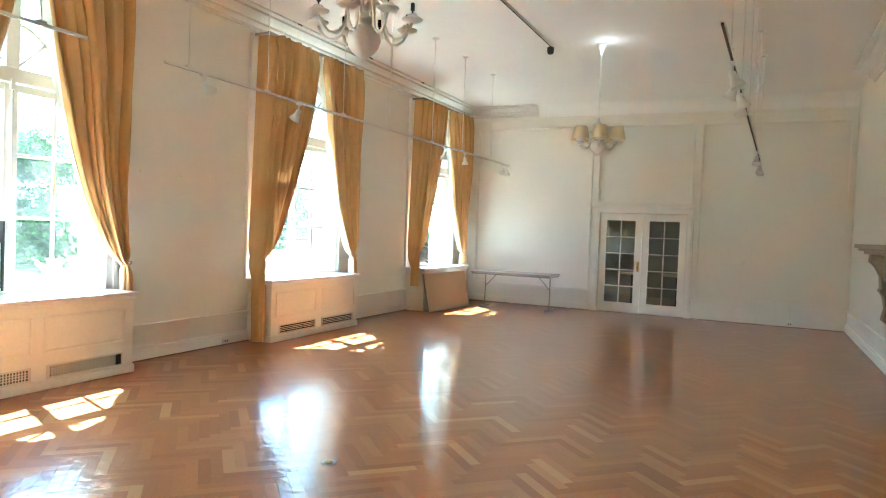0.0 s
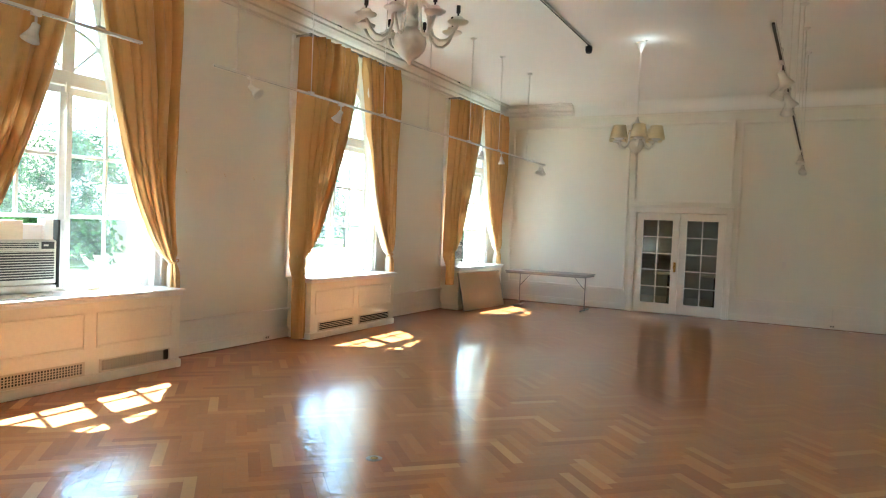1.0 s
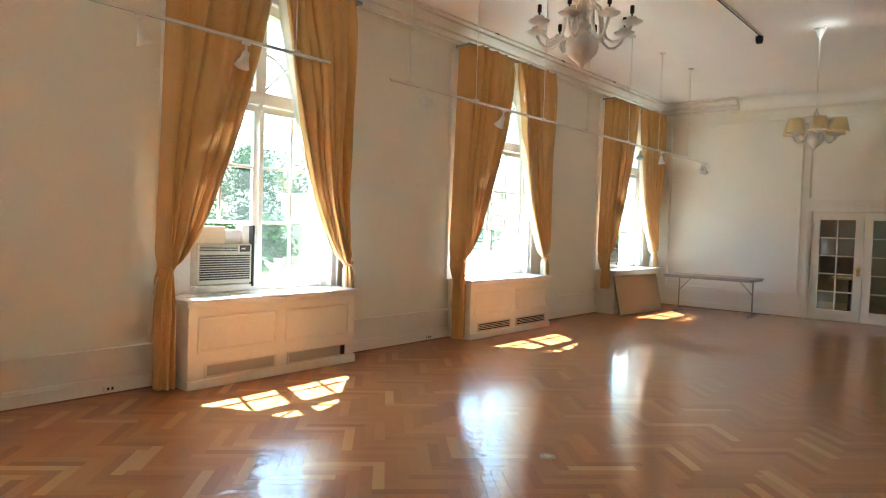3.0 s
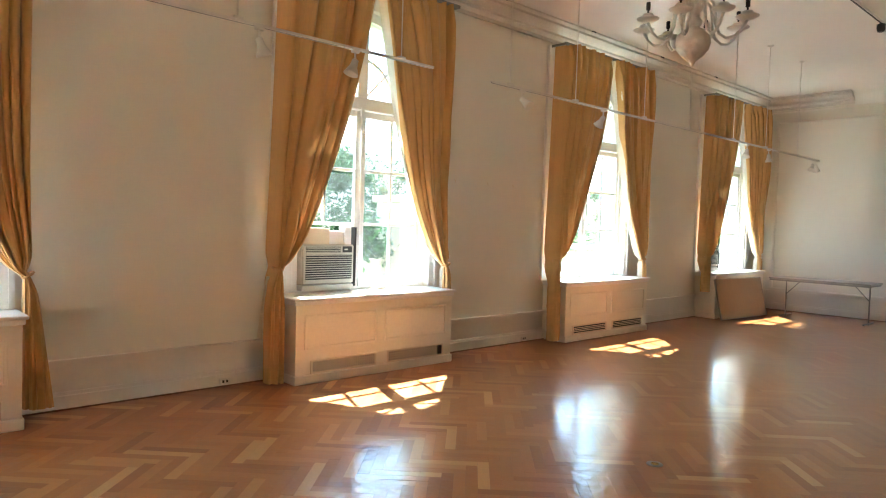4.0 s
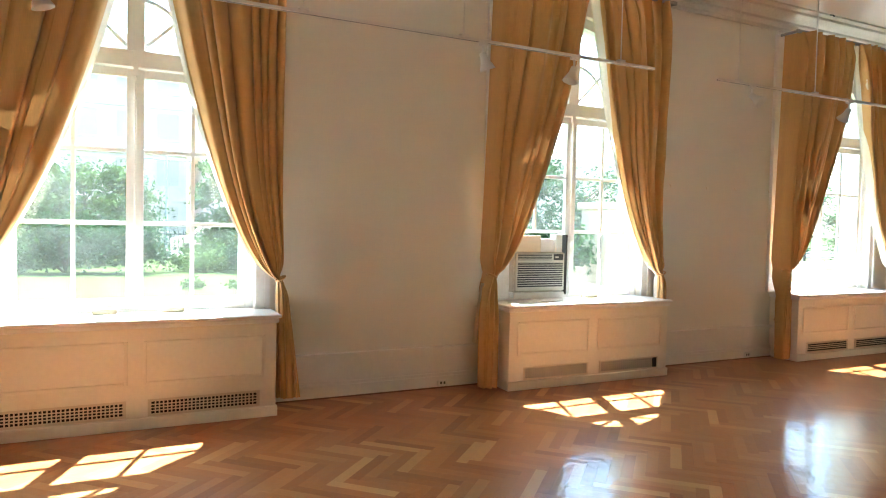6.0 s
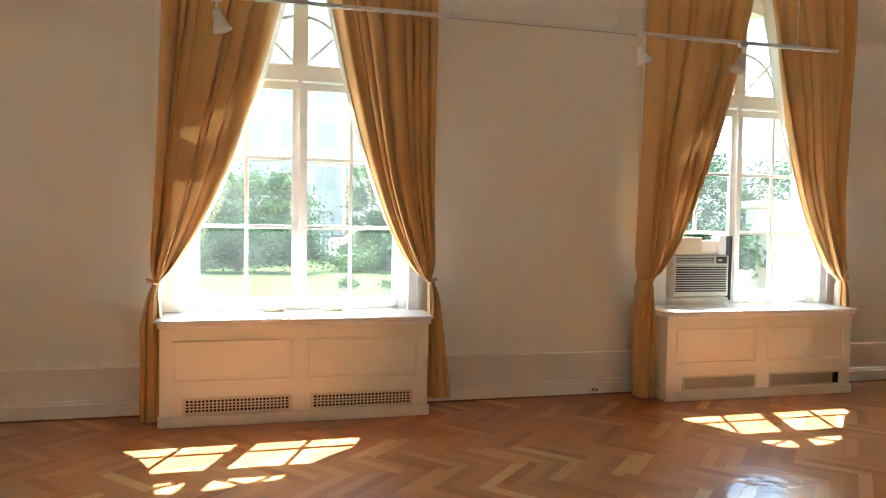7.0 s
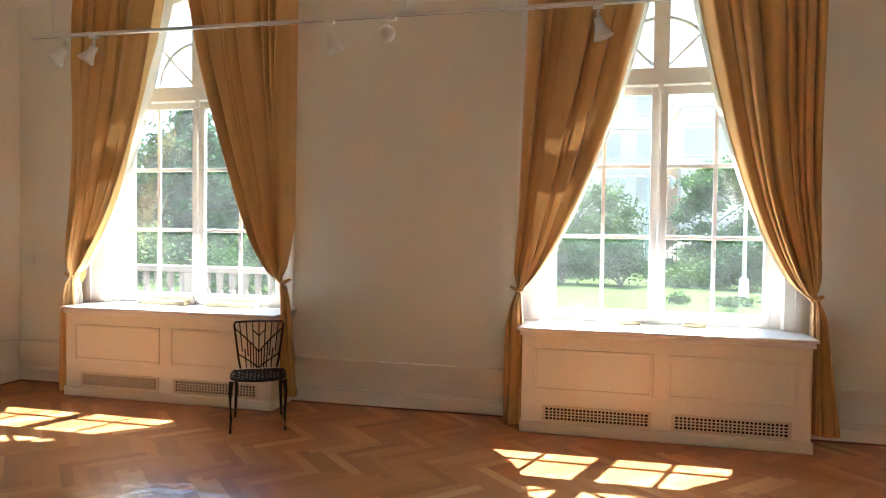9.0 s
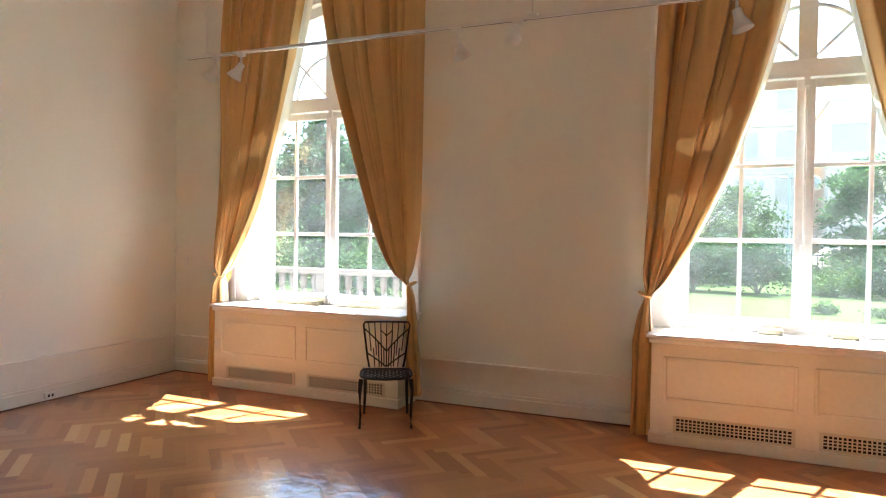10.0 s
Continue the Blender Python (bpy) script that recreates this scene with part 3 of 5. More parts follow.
def curtain(c, side, seed, hem, wide=0.0, flare=0.14, tail=False):
    t = thing("curtain", c, 0, 0, "floor-length gold cloth curtain tied back beside the window", "curtain", "gold curtains at the windows")
    part("cloth", curtain_sheet(side, seed, hem, wide=wide, flare=flare), CURTAIN, t)
    part("lining", curtain_sheet(side, seed, hem + 0.05, wide=wide, u0=0.86, u1=1.04, back=0.024, flare=flare), LINING, t, "pale cream lining along the inner edge")
    bm = bmesh.new()
    a, b = (1.06, 1.15) if side < 0 else (1.055, 1.125)
    pts = []
    for k in range(17):
        q = 2 * math.pi * k / 16
        pts.append((side * ((a + b) / 2 + (b - a) / 2 * math.cos(q)), YC + 0.055 * math.sin(q), 1.10 + 0.02 * math.cos(q)))
    tube(bm, pts, 0.009, 6, caps=False)
    part("tieback", bm, CURTAIN, t, "gold cord tieback")
    if tail:
        bm = bmesh.new()
        rows = []
        for j in range(15):
            z = 1.02 - 0.62 * j / 14
            wd = 0.03 + 0.085 * j / 14
            rows.append([bm.verts.new((side * (1.13 + wd * i / 9), -0.17 + 0.016 * math.sin(i * 1.5 + j * 0.12), z + 0.05 * (i / 9) * (j / 14))) for i in range(10)])
        for a, b in zip(rows, rows[1:]):
            for i in range(9):
                bm.faces.new((a[i], a[i + 1], b[i + 1], b[i])).smooth = True
        part("lining_tail", bm, LINING, t, "loose cream lining hanging beside the curtain")
    return t


for k, c in enumerate(CENTRES):
    c -= 0.11 if k == 2 else 0.0
    curtain(c + (0.05 if k == 2 else 0.0), -1, 10 + k, 0.48 if k == 4 else 0.02, tail=k == 2)
    curtain(c, 1, 30 + k, 0.10, (-0.04, 0.0, 0.0, 0.0, 0.02)[k], (0.10, 0.14, -0.02, -0.02, -0.02)[k])
    t = thing("curtain_rod", c, 0, 0, "grey metal curtain track above the window", "curtain rod", "curtain tracks")
    part("rod", boxed(-1.09, 1.18, YC - 0.015, YC + 0.015, 4.02, 4.06, bevel=0.005), GREY_METAL, t)
    for x in (-1.07, 1.16):
        part("bracket", boxed(x - 0.012, x + 0.012, YC, 0.0, 4.025, 4.055, bevel=0.004), GREY_METAL, t)


# ---- french doors and the room beyond ----
def french_doors():
    y0, y1, h = FRENCH
    bm = bmesh.new()
    for a, b in ((y0 - 0.12, y0), (y1, y1 + 0.12)):
        box(bm, X1 - 0.035, X1, a, b, 0, h + 0.11, 0.006)
        box(bm, X1 - 0.05, X1 - 0.035, a + 0.035, b - 0.035, 0, h + 0.05, 0.004)
    box(bm, X1 - 0.037, X1, y0, y1, h, h + 0.12, 0.006)
    box(bm, X1 - 0.06, X1, y0 - 0.14, y1 + 0.14, h + 0.12, h + 0.15, 0.006)
    solid("trim_door_casing", bm, TRIM, "white painted moulded door casing", "door casing")
    mid = (y0 + y1) / 2
    for k, (a, b) in enumerate(((y0 + 0.006, mid - 0.003), (mid + 0.003, y1 - 0.006))):
        d = thing("door_%d" % (k + 1), X1, a, 0, "closed white glazed french door with ten panes", "door", kind="structure")
        w = b - a
        s, zt, zb = 0.135, 1.90, 0.21
        bm = bmesh.new()
        box(bm, 0.01, 0.05, 0, s, 0.008, h - 0.006, 0.003)
        box(bm, 0.01, 0.05, w - s, w, 0.008, h - 0.006, 0.003)
        box(bm, 0.012, 0.048, s, w - s, zt, h - 0.006)
        box(bm, 0.012, 0.048, s, w - s, 0.008, zb)
        fr = part("door_frame", bm, TRIM, d)
        for i in range(1, 5):
            z = zb + (zt - zb) * i / 5
            part("glazing_bar", boxed(0.015, 0.045, s, w - s, z - 0.011, z + 0.011), TRIM, fr)
        part("glazing_bar", boxed(0.016, 0.044, w / 2 - 0.011, w / 2 + 0.011, zb, zt), TRIM, fr)
        for i in range(5):
            for j in range(2):
                q0, q1 = (s, w / 2) if j == 0 else (w / 2, w - s)
                p = part("pane", boxed(0.028, 0.032, q0, q1, zb + (zt - zb) * i / 5, zb + (zt - zb) * (i + 1) / 5), GLASS, fr)
                p.visible_shadow = False
        if k == 1:
            bm = bmesh.new()
            box(bm, -0.002, 0.01, 0.035, 0.085, 0.86, 1.06, 0.004)
            tube(bm, [(0.0, 0.06, 0.96), (-0.05, 0.06, 0.96)], 0.009)
            lathe(bm, [(0.008, 0), (0.022, 0.006), (0.026, 0.02), (0.018, 0.036), (0.004, 0.04)], 0, 0, 0, 12)
            for v in bm.verts[-60:]:
                v.co = Vector((-0.045 - v.co.z, 0.06 + v.co.x, 0.96 + v.co.y))
            part("door_handle", bm, BRASS, d, "polished brass knob and plate")


french_doors()
# dimness of the room beyond is put into these two colours
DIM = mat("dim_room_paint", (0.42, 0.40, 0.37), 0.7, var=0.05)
DIMFLOOR = mat("dim_room_boards", (0.25, 0.14, 0.06), 0.35, var=0.2, scale=2, stretch=(1, 8, 1))
bm = bmesh.new()
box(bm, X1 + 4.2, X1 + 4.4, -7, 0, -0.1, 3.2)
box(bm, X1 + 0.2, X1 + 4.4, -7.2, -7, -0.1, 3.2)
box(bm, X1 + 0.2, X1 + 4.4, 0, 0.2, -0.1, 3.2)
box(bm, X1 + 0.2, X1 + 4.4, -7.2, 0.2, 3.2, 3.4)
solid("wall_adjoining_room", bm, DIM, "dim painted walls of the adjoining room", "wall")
solid("floor_adjoining_room", boxed(X1 - 0.02, X1 + 4.3, -7.2, 0.2, -0.012, -0.004), DIMFLOOR, "dim wooden floor of the adjoining room", "floor")
for y in (-3.5, -4.5):
    t = thing("side_table", X1 + 2.0, y, 0, "small round pale side table in the adjoining room", "table", "small tables next door")
    bm = lathe(bmesh.new(), [(0.33, 0.70), (0.35, 0.71), (0.35, 0.73), (0.34, 0.74)], n=24)
    part("tabletop", bm, PALE_WOOD, t)
    part("pedestal", lathe(bmesh.new(), [(0.2, 0), (0.2, 0.02), (0.03, 0.05), (0.03, 0.70)], n=16), BLACK_METAL, t)


# ---- chandeliers ----
def chandelier(x, y, shaded, label):
    c = thing("chandelier", x, y, 0, label, "chandelier", "white chandeliers")
    zb, q = (2.72, 0.70) if shaded else (2.675, 0.74)
    prof = [(0.004, 0), (0.018, 0.01), (0.022, 0.03), (0.03, 0.045), (0.09, 0.09), (0.14, 0.15), (0.155, 0.21), (0.145, 0.27), (0.10, 0.32), (0.06, 0.345),
            (0.055, 0.36), (0.075, 0.385), (0.075, 0.41), (0.045, 0.44), (0.04, 0.47), (0.065, 0.50), (0.07, 0.53), (0.05, 0.56), (0.035, 0.60), (0.05, 0.63), (0.06, 0.66),
            (0.035, 0.70), (0.02, 0.75), (0.012, 0.78)]
    part("baluster", lathe(bmesh.new(), [(r * q, zb + z * q) for r, z in prof], n=24), WHITE_METAL, c)
    n = 6 if shaded else 8
    for k in range(n):
        a = 2 * math.pi * (k + 0.3) / n
        ca, sa = math.cos(a), math.sin(a)
        R = 0.29 if shaded else 0.45 * q
        ctrl = [(0.05, 0.50), (0.09, 0.56), (0.13, 0.58), (0.165, 0.55), (0.18, 0.46), (0.19, 0.36), (0.22, 0.27), (0.28, 0.225), (0.35, 0.23), (0.41, 0.28), (0.45, 0.36)]
        bm = bmesh.new()
        tube(bm, [(r * R / 0.45 * ca, r * R / 0.45 * sa, zb + (z - (0.08 if shaded else 0.0)) * q) for r, z in ctrl], 0.010, 8)
        curl = [(0.10 + 0.035 * math.cos(v), 0.60 + 0.035 * math.sin(v)) for v in [0.5 * i for i in range(11)]]
        tube(bm, [(r * q * ca, r * q * sa, zb + z * q + 0.01) for r, z in curl], 0.006, 6)
        arm = part("arm", bm, WHITE_METAL, c)
        pan = [(0.012, 0.355), (0.05, 0.362), (0.088, 0.385), (0.090, 0.393), (0.05, 0.400), (0.045, 0.415), (0.04, 0.432), (0.015, 0.437)]
        part("drip_pan", lathe(bmesh.new(), [(r * 0.8, (z - (0.08 if shaded else 0.0)) * q) for r, z in pan], R * ca, R * sa, zb, 18), WHITE_METAL, arm)
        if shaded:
            part("candle_tube", lathe(bmesh.new(), [(0.012, 0.25), (0.012, 0.36)], R * ca, R * sa, zb, 10), WHITE_METAL, arm)
            bm = bmesh.new()
            prof2 = [(0.122, 0.215), (0.119, 0.235), (0.083, 0.40), (0.078, 0.40), (0.113, 0.235), (0.116, 0.215)]
            rings = [[bm.verts.new((R * ca + r * math.cos(v), R * sa + r * math.sin(v), zb + z)) for v in [2 * math.pi * i / 20 for i in range(20)]] for r, z in prof2]
            rings.append(rings[0])
            for p0, p1 in zip(rings, rings[1:]):
                for i in range(20):
                    f = bm.faces.new((p0[i], p0[(i + 1) % 20], p1[(i + 1) % 20], p1[i]))
                    f.smooth = True
            part("shade", bm, SHADE, arm, "cream fabric shade")
        else:
            bm = lathe(bmesh.new(), [(0.006, 0.32), (0.006, 0.345), (0.014, 0.347), (0.014, 0.395), (0.010, 0.398)], R * ca, R * sa, zb, 10)
            part("bulb_socket", bm, BLACK_METAL, arm, "bare dark bulb socket")
    bm = bmesh.new()
    z = zb + 0.57
    i = 0
    while z < H - 0.16:
        pts = []
        for q in range(9):
            t = 2 * math.pi * q / 8
            dx, dz = 0.009 * math.cos(t), 0.022 * math.sin(t)
            pts.append((dx, 0, z + 0.02 + dz) if i % 2 else (0, dx, z + 0.02 + dz))
        tube(bm, pts, 0.0028, 5, caps=False)
        z += 0.034
        i += 1
    part("chain", bm, WHITE_METAL, c, "painted white chain")
    part("canopy", lathe(bmesh.new(), [(0.012, H - 0.16), (0.02, H - 0.12), (0.03, H - 0.10), (0.06, H - 0.03), (0.075, H - 0.001)], n=20), WHITE_METAL, c)
    return c


chandelier(4.30, -3.66, False, "large white-painted metal chandelier with bare dark sockets")
chandelier(10.1, -3.97, True, "large white-painted metal chandelier with cream fabric shades")
# added lamp in place of the reflected bright patch on the ceiling
glow = new("canopy_fill", bpy.data.lights.new("canopy_fill", "POINT"))
glow.data.energy = 0.12
glow.data.shadow_soft_size = 0.03
glow.data.color = (1.0, 0.96, 0.9)
glow.location = (9.96, -4.08, H - 0.20)
# socket added to go with that lamp, none is known here
t = thing("added_ceiling_socket", 10.0, -4.06, 0, "small added socket beside the chandelier canopy", "light bulb")
part("socket", lathe(bmesh.new(), [(0.018, H - 0.03), (0.02, H - 0.001)], n=12), WHITE_METAL, t)


# ---- track lights ----
def spot(parent, x, z, tilt, turn, bulb=False):
    """A lamp holder on the track: stem, yoke and a flared can."""
    m = Matrix.Translation((x, 0, z)) @ pose(0, 0, 0, 0, tilt, turn)
    bm = bmesh.new()
    box(bm, x - 0.03, x + 0.03, -0.016, 0.016, z - 0.025, z - 0.002, 0.003)
    tube(bm, [(x, 0, z - 0.02), (x, 0, z - 0.075)], 0.008, 8)
    holder = part("spot_holder", bm, WHITE_METAL, parent)
    bm = bmesh.new()
    if bulb:
        lathe(bm, [(0.018, 0.0), (0.02, -0.03), (0.03, -0.05), (0.055, -0.09), (0.06, -0.115), (0.05, -0.145), (0.02, -0.162), (0.004, -0.165)], n=16)
    else:
        lathe(bm, [(0.012, 0.015), (0.028, 0.01), (0.032, -0.035), (0.034, -0.05), (0.052, -0.09), (0.066, -0.125), (0.062, -0.125), (0.045, -0.085), (0.004, -0.08)], n=18)
    rot = pose(x, 0, z - 0.085, 0, tilt, turn)
    bmesh.ops.transform(bm, matrix=rot @ Matrix.Scale(0.85, 4), verts=bm.verts)
    part("lamp_can", bm, WHITE_METAL, holder, "white flared lamp head")


def track(x0, x1, ty, z, hangers, spots, group, metal=None, label="white lighting track hung from the ceiling on thin rods", slot=None):
    metal = metal or WHITE_METAL
    t = thing("track_light", 0, ty, 0, label, "track light", group)
    bm = bmesh.new()
    prof = ((-0.013, -0.006), (-0.013, 0.014), (0.013, 0.014), (0.013, -0.006), (0.009, -0.006), (0.009, 0.008), (-0.009, 0.008), (-0.009, -0.006))
    ends = [[bm.verts.new((x, y, z + h)) for y, h in prof] for x in (x0, x1)]
    for i in range(8):
        j = (i + 1) % 8
        bm.faces.new((ends[0][i], ends[0][j], ends[1][j], ends[1][i]))
    bm.faces.new(ends[0])
    bm.faces.new(ends[1][::-1])
    part("rail", bm, metal, t)
    part("rail_slot", boxed(x0 + 0.01, x1 - 0.01, -0.0087, 0.0087, z - 0.005, z + 0.0075), slot or GREY_METAL, t, "dark slot under the rail")
    for hx in hangers:
        bm = tube(bmesh.new(), [(hx, 0, z + 0.014), (hx, 0, H - 0.02)], 0.0045, 8)
        box(bm, hx - 0.03, hx + 0.03, -0.02, 0.02, z + 0.012, z + 0.03, 0.003)
        h = part("hanger_rod", bm, WHITE_METAL, t)
        part("rose", lathe(bmesh.new(), [(0.012, H - 0.03), (0.045, H - 0.012), (0.045, H - 0.001)], hx, 0, 0, 16), WHITE_METAL, h)
    for s in spots:
        spot(t, s[0], z, *s[1:])
    return t


track(-4.25, 3.62, -1.8, 2.82, (-4.06, -1.6, 0.87, 1.95, 3.29),
      ((-3.97, 40, 10), (-3.74, 35, 10), (-2.08, -22, 0), (-1.69, -65, -90, True), (-0.50, -18, 0), (2.10, -22, 0), (2.86, 20, 0)), "hanging lighting tracks")
track(4.30, 12.4, -1.8, 2.82, (4.55, 5.53, 6.82, 7.87, 9.1, 10.18, 11.4),
      ((4.72, -48, -75), (6.02, -40, 80), (9.55, 20, 0), (10.3, -10, 0), (12.1, 30, 0), (12.25, -30, 0)), "hanging lighting tracks")
dark_track = track(4.6, 12.4, -6.0, 2.82, (5.3, 6.6, 7.9, 9.1, 10.1, 11.4),
      ((5.5, 25, 90), (5.9, -30, 60), (6.3, 30, 120), (6.6, -35, 0), (10.6, 20, 0), (11.9, 25, 0), (12.2, -25, 0)), "hanging lighting tracks", None,
      "dark-edged lighting track with white spots hung from the ceiling", slot=BLACK_METAL)
dark_track.matrix_basis = pose(0, -5.76, 0, 0, 0, -1.6)

t = thing("ceiling_track", 0, -3.27, 0, "grey lighting track fixed flat to the ceiling with one dark spot", "track light")
part("rail", boxed(5.6, 9.95, -0.018, 0.018, H - 0.028, H - 0.001, bevel=0.003), WHITE_METAL, t)
part("rail_slot", boxed(5.62, 9.93, -0.009, 0.009, H - 0.031, H - 0.0275), BLACK_METAL, t)
part("lamp_can", lathe(bmesh.new(), [(0.02, H - 0.03), (0.05, H - 0.045), (0.05, H - 0.10), (0.04, H - 0.135), (0.03, H - 0.14)], 9.9, 0, 0, 16), BLACK_METAL, t, "dark lamp head")


# ---- air conditioners in the windows ----
def air_conditioner(x0, x1):
    w = x1 - x0
    a = thing("air_conditioner", x0, 0.05, 0.895, "beige window air conditioner with a louvred front", "air conditioner", "window air conditioners")
    h = 0.42
    bm = boxed(0, w, -0.02, 0.42, 0, h, bevel=0.01)
    part("case", bm, ACP, a)
    bm = boxed(0.005, w - 0.005, -0.06, -0.021, 0.012, h - 0.006, bevel=0.012)
    f = part("front_panel", bm, ACP, a)
    # dark plates carry the shade between slats and louvres in their colour
    part("grille_gap", boxed(0.03, w - 0.03, -0.062, -0.058, 0.05, 0.315), ACD, f)
    n = 12
    for k in range(n):
        z = 0.055 + 0.255 * k / (n - 1)
        part("slat", boxed(0.03, w - 0.03, -0.068, -0.060, z - 0.0045, z + 0.0025), ACP, f)
    part("outlet_gap", boxed(0.03, w * 0.72, -0.062, -0.058, 0.335, 0.398), ACD, f)
    for k in range(4):
        z = 0.342 + 0.05 * k / 3
        part("louvre", boxed(0.03, w * 0.72, -0.070, -0.060, z - 0.004, z + 0.003), ACP, f)
    part("control_panel", boxed(w * 0.76, w - 0.03, -0.064, -0.058, 0.335, 0.40, bevel=0.002), ACD, f, "dark control display")
    part("indicator", boxed(w * 0.79, w * 0.86, -0.066, -0.063, 0.36, 0.375), ACP, f)
    return a


for x0, x1, c in ((3.53, 4.15, CENTRES[2]), (CENTRES[4] - 0.71, CENTRES[4] - 0.13, CENTRES[4])):
    air_conditioner(x0, x1)
    t = thing("filler_box", x0, 0, 1.315, "cream cardboard filler boxes stuffed above the air conditioner", "box")
    part("box_piece", boxed(-0.02, 0.30, -0.02, 0.12, 0, 0.17, bevel=0.006), PALE_WOOD, t)
    part("box_piece", boxed(0.31, 0.50, 0.03, 0.12, 0, 0.14, bevel=0.006), FRAME, t)
    part("box_piece", boxed(0.505, 0.585, 0.0, 0.12, 0, 0.19, bevel=0.006), FRAME, t)
    t = thing("window_infill", c, 0, 0.84, "white painted infill boards beside the air conditioner", "infill board")
    part("board", boxed(-0.855, x0 - c - 0.004, 0.10, 0.13, 0, 0.68), FRAME, t)
    part("board", boxed(x1 - c + 0.024, -0.08, 0.10, 0.13, 0, 0.68), FRAME, t)
    # shaded gap beside the unit, drawn as a solid dark strip
    part("gap_strip", boxed(x1 - c + 0.003, x1 - c + 0.022, -0.012, 0.12, 0.03, 0.66), DARK, t, "dark strip drawn for the open gap beside the air conditioner")
    part("board", boxed(x0 - c - 0.004, x1 - c + 0.004, 0.0, 0.13, 0, 0.054), FRAME, t)

# cables from the air conditioner along the sill
t = thing("power_cable", 3.6, -0.1, 0.824, "thin white power cable lying along the window sill", "cable")
part("wire", tube(bmesh.new(), [(0.45, 0.0, 0.03), (0.4, -0.1, 0.005), (0.2, -0.16, 0.005), (-0.1, -0.12, 0.005), (-0.3, -0.15, 0.005)], 0.005, 6), WHITE_METAL, t)

# ---- blocks on the sills ----
for c, items in ((0.0, ((-0.21, 0.17), (0.28, 0.17))), (CENTRES[0], ((-0.30, 0.50), (0.42, 0.50))), (CENTRES[2], ((0.22, 0.14),))):
    for x, w in items:
        t = thing("sill_block", c + x, 0.0, 0.8225, "small cream wooden block lying on the window sill", "block", "blocks on the sills")
        bm = boxed(-w / 2, w / 2, -0.05, 0.055, 0, 0.035, bevel=0.004)
        box(bm, -w / 2 + 0.008, w / 2 - 0.008, -0.052, 0.05, 0.036, 0.042, 0.002)
        part("block", bm, BLOCK_WOOD, t)
t = thing("window_latch", CENTRES[0], 0.05, 0.8225, "small chrome window latch at the foot of the casements", "latch")
bm = tube(bmesh.new(), [(0, 0, 0), (0, 0, 0.06), (0.0, -0.03, 0.09), (0.03, -0.04, 0.10)], 0.010, 8)
box(bm, -0.025, 0.025, -0.02, 0.025, 0, 0.012, 0.003)
part("lever", bm, GREY_METAL, t)


